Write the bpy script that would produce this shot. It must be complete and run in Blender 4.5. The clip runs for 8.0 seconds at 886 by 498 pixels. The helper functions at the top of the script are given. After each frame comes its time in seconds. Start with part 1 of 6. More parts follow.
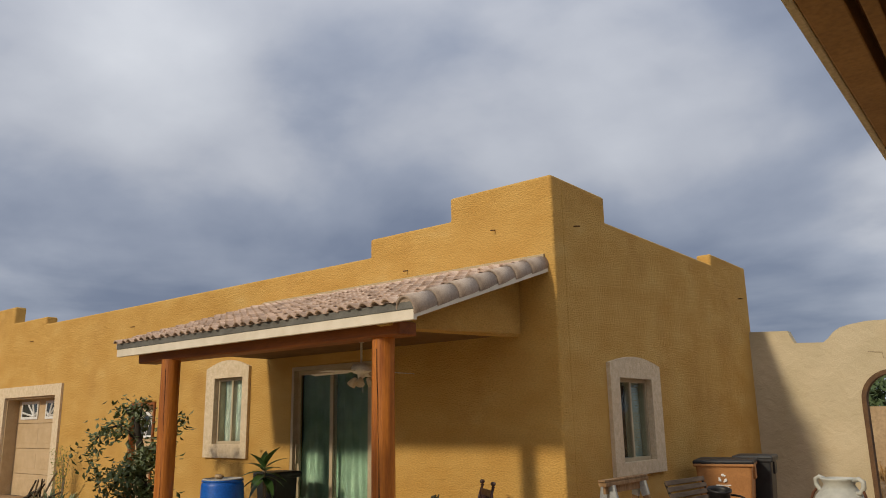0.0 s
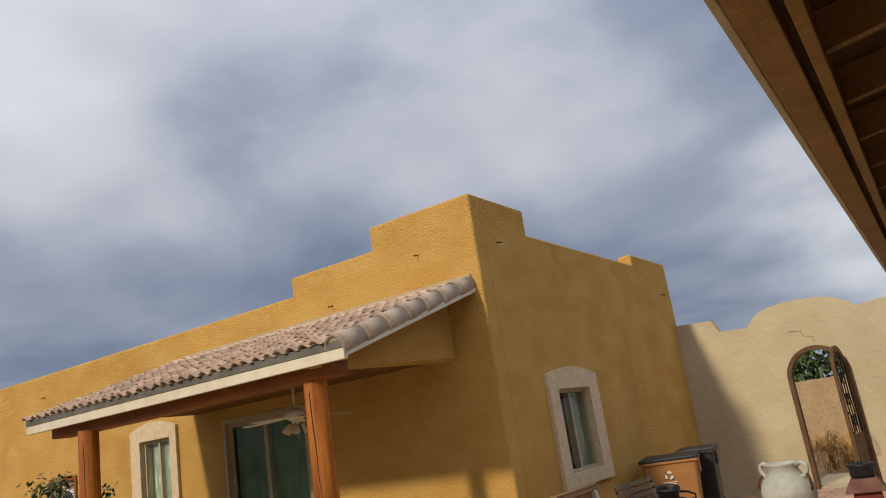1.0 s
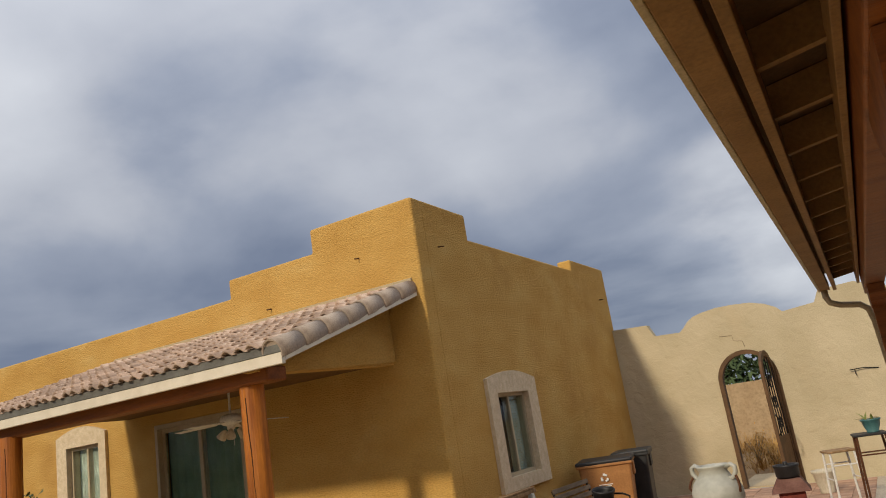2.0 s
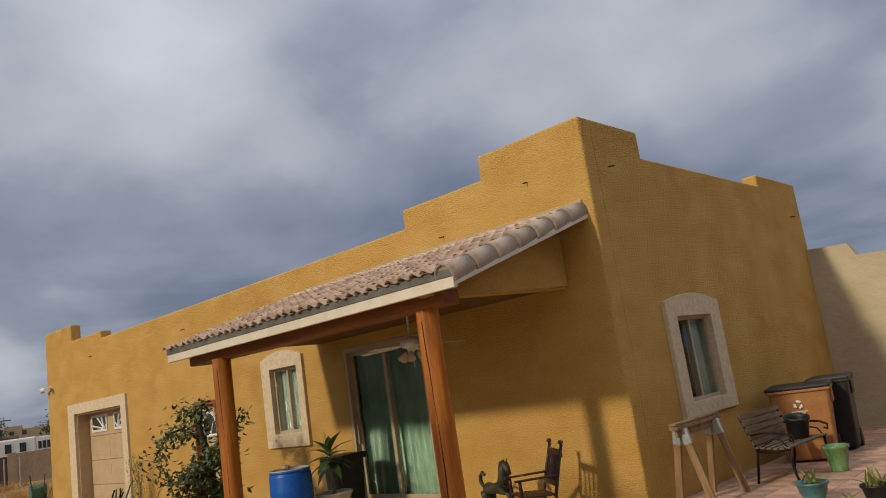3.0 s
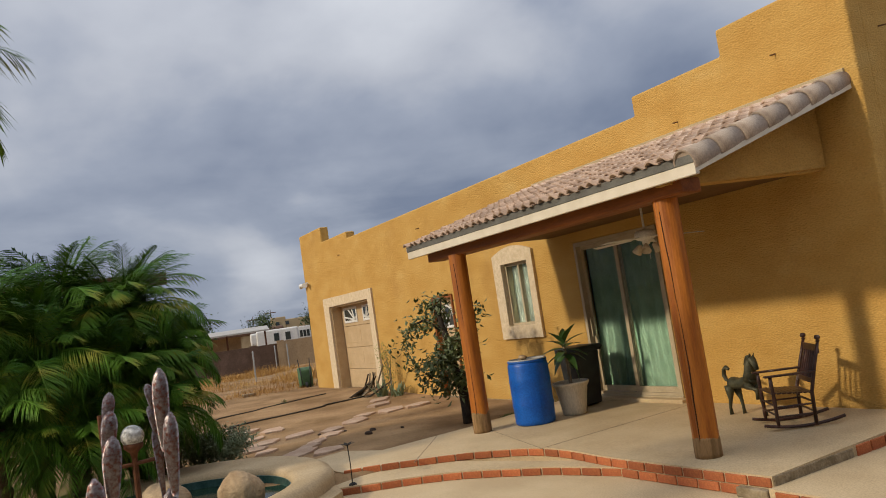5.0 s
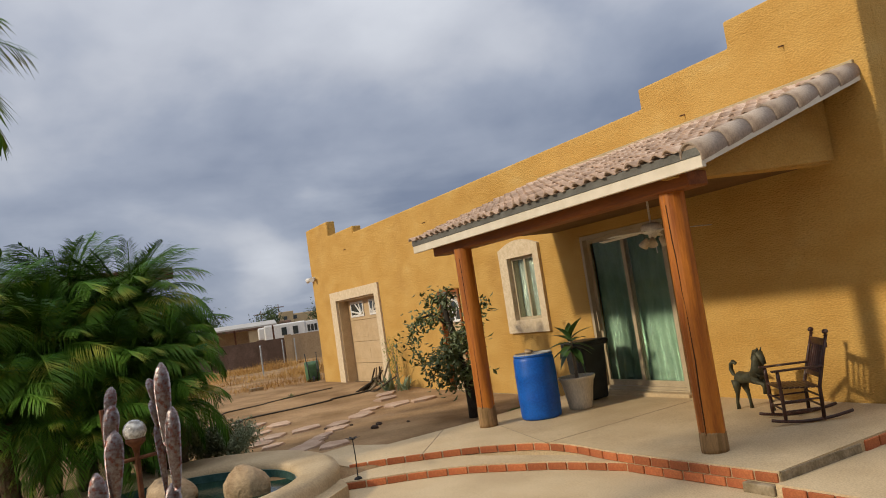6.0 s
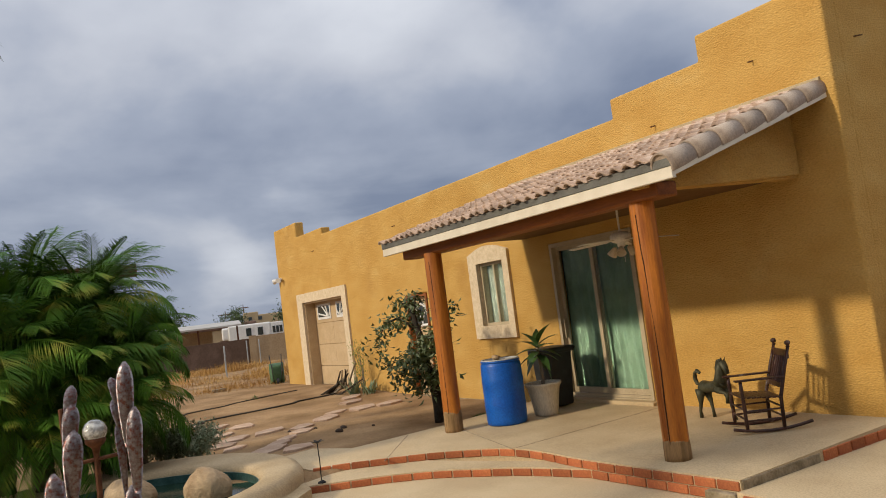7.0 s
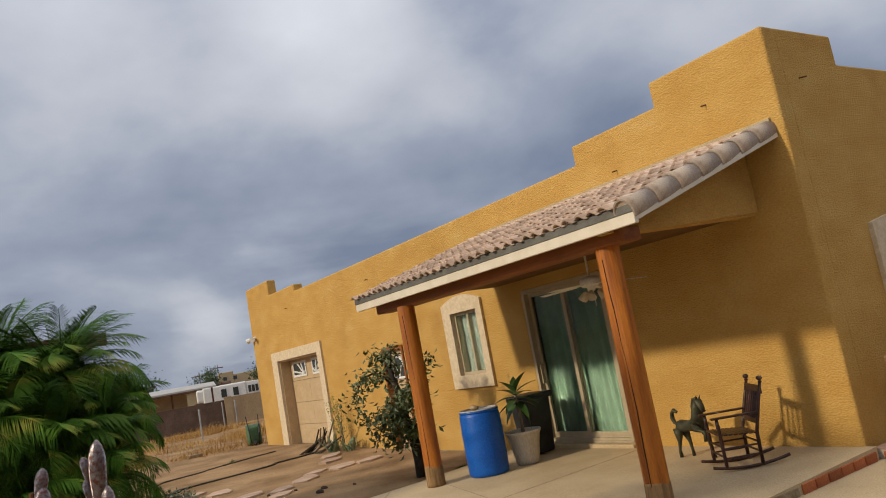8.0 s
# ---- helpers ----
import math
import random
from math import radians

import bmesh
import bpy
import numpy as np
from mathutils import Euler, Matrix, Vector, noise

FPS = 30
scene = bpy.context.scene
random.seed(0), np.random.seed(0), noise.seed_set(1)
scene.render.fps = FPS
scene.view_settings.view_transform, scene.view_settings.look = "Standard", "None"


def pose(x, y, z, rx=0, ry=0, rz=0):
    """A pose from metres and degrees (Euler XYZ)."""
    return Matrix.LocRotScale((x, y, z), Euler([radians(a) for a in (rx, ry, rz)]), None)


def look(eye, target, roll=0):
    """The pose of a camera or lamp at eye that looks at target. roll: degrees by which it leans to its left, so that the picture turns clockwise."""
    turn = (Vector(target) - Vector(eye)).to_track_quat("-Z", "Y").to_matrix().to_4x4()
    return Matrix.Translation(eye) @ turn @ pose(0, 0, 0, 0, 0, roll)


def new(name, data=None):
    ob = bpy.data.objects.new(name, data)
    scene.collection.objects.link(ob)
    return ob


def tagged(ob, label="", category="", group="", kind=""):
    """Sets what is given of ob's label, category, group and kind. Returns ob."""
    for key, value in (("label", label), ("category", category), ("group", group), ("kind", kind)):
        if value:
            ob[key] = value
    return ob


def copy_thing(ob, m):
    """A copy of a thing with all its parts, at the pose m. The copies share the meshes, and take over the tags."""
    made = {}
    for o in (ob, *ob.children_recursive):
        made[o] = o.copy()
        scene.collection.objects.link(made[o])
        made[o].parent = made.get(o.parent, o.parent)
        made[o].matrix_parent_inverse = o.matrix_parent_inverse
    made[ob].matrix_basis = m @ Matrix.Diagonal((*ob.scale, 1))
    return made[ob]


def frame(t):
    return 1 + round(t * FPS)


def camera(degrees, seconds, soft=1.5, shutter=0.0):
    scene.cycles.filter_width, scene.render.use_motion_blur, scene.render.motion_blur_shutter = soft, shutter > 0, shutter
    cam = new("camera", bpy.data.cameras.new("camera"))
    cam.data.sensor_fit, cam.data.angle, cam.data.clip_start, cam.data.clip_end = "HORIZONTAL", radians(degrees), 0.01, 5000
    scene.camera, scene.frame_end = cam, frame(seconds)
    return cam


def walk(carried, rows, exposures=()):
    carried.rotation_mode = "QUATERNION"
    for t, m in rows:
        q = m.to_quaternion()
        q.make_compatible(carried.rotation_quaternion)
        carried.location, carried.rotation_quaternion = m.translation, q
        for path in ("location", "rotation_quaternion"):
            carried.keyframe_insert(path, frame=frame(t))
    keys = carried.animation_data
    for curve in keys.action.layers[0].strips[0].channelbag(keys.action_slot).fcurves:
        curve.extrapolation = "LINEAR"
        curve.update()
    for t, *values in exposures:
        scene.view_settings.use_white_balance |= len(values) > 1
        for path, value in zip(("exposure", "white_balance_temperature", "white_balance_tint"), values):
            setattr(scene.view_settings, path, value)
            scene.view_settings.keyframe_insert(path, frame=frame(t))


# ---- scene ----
cam = camera(60.9, 8.0, soft=1.0)
PATH = [
    (0, (4.653, -7.905, 1.568), (3.424, -6.392, 2.011), -1.0),
    (0.2, (4.580, -7.862, 1.602), (3.457, -6.273, 2.058), -5.7),
    (0.5, (4.572, -7.907, 1.653), (3.495, -6.281, 2.097), -7.5),
    (1, (4.520, -7.758, 1.676), (3.468, -6.127, 2.159), -8.7),
    (1.2, (4.461, -7.659, 1.717), (3.489, -5.987, 2.225), -8.9),
    (2.3, (4.542, -7.757, 1.692), (3.616, -6.040, 2.134), -9.2),
    (2.5, (4.498, -7.728, 1.679), (3.478, -6.059, 2.095), -8.8),
    (2.8, (4.545, -7.662, 1.616), (3.335, -6.118, 2.005), -8.6),
    (3, (4.505, -7.635, 1.642), (3.177, -6.182, 1.996), -8.4),
    (3.2, (4.493, -7.602, 1.606), (3.104, -6.205, 1.952), -8.9),
    (3.5, (4.458, -7.607, 1.643), (3.028, -6.249, 1.974), -9.2),
    (3.8, (4.460, -7.636, 1.618), (2.929, -6.387, 1.932), -8.9),
    (4, (4.391, -7.598, 1.677), (2.777, -6.447, 1.944), -8.9),
    (4.5, (4.390, -7.690, 1.644), (2.717, -6.613, 1.846), -8.3),
    (4.7, (4.361, -7.695, 1.646), (2.661, -6.658, 1.833), -8.2),
    (5.8, (4.375, -7.633, 1.644), (2.627, -6.674, 1.798), -8.7),
    (6, (4.349, -7.645, 1.642), (2.609, -6.670, 1.798), -8.4),
    (6.5, (4.347, -7.654, 1.643), (2.636, -6.630, 1.795), -7.7),
    (7, (4.320, -7.656, 1.643), (2.624, -6.608, 1.799), -7.2),
    (7.2, (4.304, -7.628, 1.661), (2.614, -6.576, 1.847), -7.3),
    (7.3, (4.341, -7.649, 1.646), (2.658, -6.593, 1.866), -7.5),
    (7.5, (4.301, -7.646, 1.655), (2.661, -6.549, 1.979), -8.5),
    (8, (4.399, -7.663, 1.695), (2.761, -6.547, 1.964), -10.4),
]
walk(cam, [(t, look(eye, target, roll)) for t, eye, target, roll in PATH], exposures=[(0, -0.15, 6600, 10), (1.0, -0.09, 6600, 10), (2.3, -0.13, 6600, 10), (3.0, -0.30, 6600, 10), (4.5, -0.11, 6600, 10), (6.5, 0.07, 6600, 10), (7.0, 0.09, 6600, 10), (7.5, 0.02, 6600, 10), (8.0, -0.05, 6600, 10)])

# ---------- light ----------
SUN_WAY = Vector((0.15, 1.0, -0.525)).normalized()
sun = new("sun", bpy.data.lights.new("sun", "SUN"))
sun.data.energy, sun.data.angle, sun.data.color = 2.75, radians(3.5), (1.0, 0.87, 0.67)
sun.matrix_world = Matrix.Translation((0, -20, 20)) @ SUN_WAY.to_track_quat("-Z", "Y").to_matrix().to_4x4()


def build_world():
    w = bpy.data.worlds.new("world")
    scene.world = w
    w.use_nodes = True
    nt = w.node_tree
    nt.nodes.clear()
    N = nt.nodes.new
    L = nt.links.new

    def m(op, a, b=None, c=None):
        n = N("ShaderNodeMath")
        n.operation = op
        for i, v in enumerate((a, b, c)):
            if v is None:
                continue
            if isinstance(v, (int, float)):
                n.inputs[i].default_value = v
            else:
                L(v, n.inputs[i])
        return n.outputs[0]

    tc = N("ShaderNodeTexCoord")
    sep = N("ShaderNodeSeparateXYZ")
    L(tc.outputs["Generated"], sep.inputs[0])
    zz = m("MAXIMUM", sep.outputs[2], 0.0)
    den = m("ADD", zz, 0.50)
    com = N("ShaderNodeCombineXYZ")
    L(m("DIVIDE", sep.outputs[0], den), com.inputs[0])
    L(m("DIVIDE", sep.outputs[1], den), com.inputs[1])
    big = N("ShaderNodeTexNoise")
    big.inputs["Scale"].default_value, big.inputs["Detail"].default_value = 1.9, 7
    big.inputs["Roughness"].default_value, big.inputs["Distortion"].default_value = 0.47, 0.15
    off = N("ShaderNodeVectorMath")
    off.inputs[1].default_value = SKY_SHIFT
    L(com.outputs[0], off.inputs[0])
    L(off.outputs[0], big.inputs["Vector"])
    ramp = N("ShaderNodeValToRGB")
    e = ramp.color_ramp.elements
    e[0].position, e[0].color = 0.30, (0.175, 0.213, 0.305, 1)
    e[1].position, e[1].color = 0.82, (0.66, 0.69, 0.745, 1)
    k = e.new(0.47)
    k.color = (0.305, 0.345, 0.435, 1)
    k = e.new(0.57)
    k.color = (0.44, 0.47, 0.54, 1)
    # the deck is lighter overhead and darker towards the horizon
    # single clouds: a dark lilac knot, a slate bank and a white heap low over the garden wall
    knots = None
    for way, width, deep in (((-0.69, 0.60, 0.41), 160.0, -0.15), ((-0.26, 0.95, 0.19), 110.0, -0.12), ((-0.11, 0.97, 0.20), 260.0, 0.24), ((-0.06, 0.99, 0.10), 160.0, 0.20), ((-0.91, 0.37, 0.16), 500.0, 0.12), ((-0.955, 0.28, 0.085), 900.0, 0.14)):
        dk = N("ShaderNodeVectorMath")
        dk.operation = "DOT_PRODUCT"
        L(tc.outputs["Generated"], dk.inputs[0])
        dk.inputs[1].default_value = Vector(way).normalized()
        k = m("MULTIPLY", m("POWER", m("MAXIMUM", dk.outputs["Value"], 0.0), width), deep)
        knots = k if knots is None else m("ADD", knots, k)
    rag = N("ShaderNodeTexNoise")
    rag.inputs["Scale"].default_value, rag.inputs["Detail"].default_value = 7.0, 6
    wide = N("ShaderNodeVectorMath")
    wide.operation = "MULTIPLY"
    wide.inputs[1].default_value = (1.0, 1.0, 2.2)
    L(tc.outputs["Generated"], wide.inputs[0])
    L(wide.outputs[0], rag.inputs["Vector"])
    ragged = m("MULTIPLY", knots, m("MULTIPLY_ADD", rag.outputs[0], 2.6, -0.35))
    fleck = m("MULTIPLY", m("SUBTRACT", rag.outputs[0], 0.5), 0.13)
    deck = m("ADD", big.outputs[0], m("MULTIPLY", m("SUBTRACT", zz, 0.36), 0.44))
    # thinner cloud to east and west than to the north
    thin = m("MULTIPLY", m("MULTIPLY_ADD", m("ABSOLUTE", sep.outputs[0]), 0.17, -0.10), m("MINIMUM", m("MULTIPLY", zz, 2.6), 1.0))
    L(m("ADD", m("ADD", deck, thin), m("ADD", ragged, fleck)), ramp.inputs[0])
    # thin bright streaks low over the horizon
    st = N("ShaderNodeTexNoise")
    st.inputs["Scale"].default_value, st.inputs["Detail"].default_value = 3.2, 6
    sc = N("ShaderNodeVectorMath")
    sc.operation = "MULTIPLY"
    sc.inputs[1].default_value = (1.0, 1.0, 5.0)
    L(tc.outputs["Generated"], sc.inputs[0])
    L(sc.outputs[0], st.inputs["Vector"])
    rs = N("ShaderNodeValToRGB")
    rs.color_ramp.elements[0].position, rs.color_ramp.elements[1].position = 0.50, 0.68
    L(st.outputs[0], rs.inputs[0])
    low = m("SUBTRACT", 1.0, m("MINIMUM", m("MULTIPLY", zz, 4.0), 1.0))
    mix = N("ShaderNodeMix")
    mix.data_type = "RGBA"
    L(m("MULTIPLY", m("MULTIPLY", rs.outputs[0], low), 0.45), mix.inputs[0])
    L(ramp.outputs[0], mix.inputs[6])
    mix.inputs[7].default_value = (0.72, 0.76, 0.83, 1)
    sky = N("ShaderNodeTexSky")
    sky.sky_type, sky.sun_disc = "NISHITA", False
    sky.sun_elevation, sky.sun_rotation = radians(28), radians(180 + 8.5)
    bg1, bg2 = N("ShaderNodeBackground"), N("ShaderNodeBackground")
    L(sky.outputs[0], bg1.inputs[0])
    bg1.inputs[1].default_value = 0.08
    L(mix.outputs[2], bg2.inputs[0])
    # the cloud is thin and bright round the sun
    dot = N("ShaderNodeVectorMath")
    dot.operation = "DOT_PRODUCT"
    L(tc.outputs["Generated"], dot.inputs[0])
    dot.inputs[1].default_value = -SUN_WAY
    glow = m("POWER", m("MAXIMUM", dot.outputs["Value"], 0.0), 4.0)
    # an overcast deck: far brighter overhead than near the horizon
    overhead = m("MULTIPLY_ADD", m("POWER", zz, 3.0), 1.5, 0.0)
    L(m("ADD", m("MULTIPLY_ADD", glow, 0.05, CLOUDS), overhead), bg2.inputs[1])
    ms = N("ShaderNodeMixShader")
    ms.inputs[0].default_value = 0.93
    L(bg1.outputs[0], ms.inputs[1])
    L(bg2.outputs[0], ms.inputs[2])
    out = N("ShaderNodeOutputWorld")
    L(ms.outputs[0], out.inputs[0])


SKY_SHIFT, CLOUDS = (0.6, 3.1, 0.0), 1.11
build_world()


# ---------- materials ----------
def mat(name, a, b, scale=6.0, rough=0.8, bump=0.2, fine=60.0, metal=0.0, c=None, spread=(0.35, 0.65), stretch=(1, 1, 1), rand=0.0, depth=0.01, spec=0.3, grain=0.55, lump=0.0, stain=None):
    """Two-scale noise between the colours a and b, with relief; rand varies the value piece by piece."""
    mt = bpy.data.materials.new(name)
    mt.use_nodes = True
    nt = mt.node_tree
    N, L = nt.nodes.new, nt.links.new
    p = nt.nodes["Principled BSDF"]
    p.inputs["Roughness"].default_value, p.inputs["Metallic"].default_value = rough, metal
    p.inputs["Specular IOR Level"].default_value = spec
    tc = N("ShaderNodeTexCoord")
    mp = N("ShaderNodeMapping")
    mp.inputs["Scale"].default_value = stretch
    L(tc.outputs["Object"], mp.inputs[0])
    n1, n2 = N("ShaderNodeTexNoise"), N("ShaderNodeTexNoise")
    for n, s in ((n1, scale), (n2, fine)):
        n.inputs["Scale"].default_value, n.inputs["Detail"].default_value = s, 6
        L(mp.outputs[0], n.inputs["Vector"])
    r = N("ShaderNodeValToRGB")
    r.color_ramp.elements[0].position, r.color_ramp.elements[0].color = spread[0], (*a, 1)
    r.color_ramp.elements[1].position, r.color_ramp.elements[1].color = spread[1], (*b, 1)
    if c:
        k = r.color_ramp.elements.new(min(spread[1] + 0.16, 0.98))
        k.color = (*c, 1)
    L(n1.outputs[0], r.inputs[0])
    col = r.outputs[0]
    mx = N("ShaderNodeMix")
    mx.data_type, mx.blend_type = "RGBA", "MULTIPLY"
    mx.inputs[0].default_value = grain
    r2 = N("ShaderNodeValToRGB")
    r2.color_ramp.elements[0].position, r2.color_ramp.elements[0].color = 0.3, (0.55, 0.55, 0.55, 1)
    r2.color_ramp.elements[1].position, r2.color_ramp.elements[1].color = 0.62, (1, 1, 1, 1)
    L(n2.outputs[0], r2.inputs[0])
    L(col, mx.inputs[6])
    L(r2.outputs[0], mx.inputs[7])
    col = mx.outputs[2]
    if stain:
        n3 = N("ShaderNodeTexNoise")
        n3.inputs["Scale"].default_value, n3.inputs["Detail"].default_value, n3.inputs["Roughness"].default_value = 0.75, 8, 0.68
        L(tc.outputs["Object"], n3.inputs["Vector"])
        r3 = N("ShaderNodeMapRange")
        r3.inputs[1].default_value, r3.inputs[2].default_value, r3.inputs[4].default_value = 0.54, 0.72, stain[3]
        L(n3.outputs[0], r3.inputs[0])
        ms = N("ShaderNodeMix")
        ms.data_type = "RGBA"
        L(r3.outputs[0], ms.inputs[0])
        L(col, ms.inputs[6])
        ms.inputs[7].default_value = (*stain[:3], 1)
        col = ms.outputs[2]
    if rand:
        oi = N("ShaderNodeObjectInfo")
        mr = N("ShaderNodeMapRange")
        mr.inputs[3].default_value, mr.inputs[4].default_value = 1 - rand, 1 + rand * 0.6
        L(oi.outputs["Random"], mr.inputs[0])
        hs = N("ShaderNodeHueSaturation")
        L(mr.outputs[0], hs.inputs["Value"])
        L(col, hs.inputs["Color"])
        col = hs.outputs[0]
    L(col, p.inputs["Base Color"])
    if bump:
        bp = N("ShaderNodeBump")
        bp.inputs["Strength"].default_value, bp.inputs["Distance"].default_value = bump, depth
        L(n2.outputs[0], bp.inputs["Height"])
        L(bp.outputs[0], p.inputs["Normal"])
        if lump:
            n4, b4 = N("ShaderNodeTexNoise"), N("ShaderNodeBump")
            n4.inputs["Scale"].default_value, n4.inputs["Detail"].default_value, n4.inputs["Distortion"].default_value = 6.0, 5, 0.5
            L(mp.outputs[0], n4.inputs["Vector"])
            b4.inputs["Strength"].default_value, b4.inputs["Distance"].default_value = 0.7, lump
            L(n4.outputs[0], b4.inputs["Height"])
            L(b4.outputs[0], bp.inputs["Normal"])
    return mt


def glass(name, tint=(0.8, 0.9, 0.88), rough=0.02):
    mt = bpy.data.materials.new(name)
    mt.use_nodes = True
    p = mt.node_tree.nodes["Principled BSDF"]
    p.inputs["Base Color"].default_value, p.inputs["Roughness"].default_value = (*tint, 1), rough
    p.inputs["Transmission Weight"].default_value, p.inputs["IOR"].default_value = 1.0, 1.15
    return mt


STUCCO = mat("ochre_stucco", (0.52, 0.297, 0.077), (0.58, 0.352, 0.103), 1.3, 0.92, 1.0, 34, c=(0.60, 0.39, 0.135), spread=(0.32, 0.60), depth=0.020, spec=0.15, grain=0.45, stretch=(1, 1, 1.8), lump=0.022, stain=(0.40, 0.22, 0.06, 0.75))
CREAM = mat("cream_stucco", (0.47, 0.395, 0.255), (0.56, 0.475, 0.32), 1.1, 0.92, 0.5, 50, depth=0.012, spec=0.15, grain=0.3, lump=0.03, stain=(0.50, 0.40, 0.25, 0.5))
TRIM = mat("foam_trim", (0.60, 0.475, 0.31), (0.70, 0.575, 0.40), 14, 0.9, 1.0, 60, spec=0.2, grain=0.4)
FASCIA = mat("painted_fascia", (0.60, 0.53, 0.41), (0.68, 0.61, 0.49), 5, 0.6, 0.05, 70, grain=0.1)
CONCRETE = mat("tan_concrete", (0.50, 0.375, 0.22), (0.59, 0.455, 0.275), 1.6, 0.85, 0.25, 60, depth=0.006, stain=(0.50, 0.36, 0.20, 0.5))
RAW = mat("raw_concrete", (0.22, 0.17, 0.10), (0.36, 0.29, 0.19), 9, 0.95, 0.8, 40, depth=0.02)
BRICK = mat("red_brick", (0.38, 0.105, 0.042), (0.55, 0.19, 0.07), 9, 0.85, 0.4, 70, rand=0.32)
MORTAR = mat("mortar", (0.46, 0.39, 0.29), (0.56, 0.49, 0.39), 20, 0.95, 0.6, 80)
TILE = mat("clay_roof_tile", (0.40, 0.275, 0.205), (0.57, 0.44, 0.345), 5, 0.85, 0.5, 55, rand=0.30)
CAPTILE = mat("weathered_rake_tile", (0.33, 0.25, 0.19), (0.47, 0.38, 0.30), 6, 0.85, 0.5, 60, rand=0.15)
TERRA = mat("terracotta_floor_tile", (0.42, 0.235, 0.15), (0.58, 0.38, 0.27), 4, 0.8, 0.3, 50, rand=0.25)
POST = mat("stained_log", (0.30, 0.085, 0.008), (0.52, 0.175, 0.018), 3.0, 0.5, 0.35, 30, stretch=(4, 4, 0.35), spec=0.4)
BEAM = mat("stained_beam", (0.20, 0.06, 0.012), (0.30, 0.095, 0.02), 3.0, 0.55, 0.3, 30, stretch=(0.4, 4, 4))
DIRT = mat("desert_dirt", (0.215, 0.13, 0.062), (0.38, 0.248, 0.132), 0.9, 0.97, 0.6, 22, depth=0.03, spec=0.1, stain=(0.20, 0.12, 0.055, 0.7), grain=0.4)
DARKWOOD = mat("brown_painted_wood", (0.24, 0.125, 0.04), (0.31, 0.165, 0.056), 4, 0.7, 0.2, 50)
RAFTER = mat("dark_rafter_wood", (0.10, 0.05, 0.02), (0.15, 0.078, 0.032), 4, 0.75, 0.25, 50)
GUTTER = mat("tan_gutter", (0.42, 0.33, 0.19), (0.48, 0.38, 0.23), 6, 0.5, 0.05, 60)
DOORPAINT = mat("tan_door_paint", (0.50, 0.36, 0.20), (0.56, 0.41, 0.24), 5, 0.55, 0.08, 60)
FRAME = mat("almond_window_frame", (0.42, 0.34, 0.22), (0.48, 0.39, 0.26), 6, 0.5, 0.05, 60)
SOFFIT = mat("brown_soffit", (0.15, 0.078, 0.025), (0.20, 0.105, 0.036), 3, 0.85, 0.3, 50)
# near-black: the unlit room's shade is put into the base colour
INSIDE = mat("room_shade", (0.05, 0.045, 0.035), (0.08, 0.07, 0.055), 3, 0.9, 0.0)
CURTAIN = mat("green_curtain", (0.17, 0.245, 0.17), (0.235, 0.32, 0.23), 4, 0.85, 0.15, 60)
GLASS = glass("window_glass")


# ---------- builders ----------
def empty(name, label, category, group="", kind="", m=None):
    e = tagged(new(name), label, category, group, kind)
    if m is not None:
        e.matrix_world = m
    return e


def part(name, bm, material, parent=None, label="", smooth=False):
    me = bpy.data.meshes.new(name)
    bmesh.ops.recalc_face_normals(bm, faces=bm.faces[:])
    bm.to_mesh(me)
    bm.free()
    me.materials.append(material)
    if smooth:
        for p in me.polygons:
            p.use_smooth = True
    ob = new(name, me)
    if parent:
        ob.parent = parent
    if label:
        ob["label"] = label
    return ob


def shared(name, me, parent, m=None):
    ob = new(name, me)
    ob.parent = parent
    if m is not None:
        ob.matrix_basis = m
    return ob


def box(x0, x1, y0, y1, z0, z1, bevel=0.0, seg=2, bm=None):
    own = bmesh.new()
    bmesh.ops.create_cube(own, size=1)
    for v in own.verts:
        v.co = ((x0 + x1) / 2 + v.co.x * (x1 - x0), (y0 + y1) / 2 + v.co.y * (y1 - y0), (z0 + z1) / 2 + v.co.z * (z1 - z0))
    if bevel:
        bmesh.ops.bevel(own, geom=own.edges[:], offset=bevel, segments=seg, affect="EDGES", profile=0.5)
    return joined(bm, own)


def joined(bm, own):
    if bm is None:
        return own
    me = bpy.data.meshes.new("t")
    own.to_mesh(me)
    own.free()
    bm.from_mesh(me)
    bpy.data.meshes.remove(me)
    return bm


def rod(a, b, r0, r1=None, n=10, bm=None):
    a, b = Vector(a), Vector(b)
    r1 = r0 if r1 is None else r1
    own = bmesh.new()
    bmesh.ops.create_cone(own, cap_ends=True, segments=n, radius1=r0, radius2=r1, depth=(b - a).length)
    m = Matrix.Translation((a + b) / 2) @ (b - a).to_track_quat("Z", "Y").to_matrix().to_4x4()
    bmesh.ops.transform(own, matrix=m, verts=own.verts[:])
    return joined(bm, own)


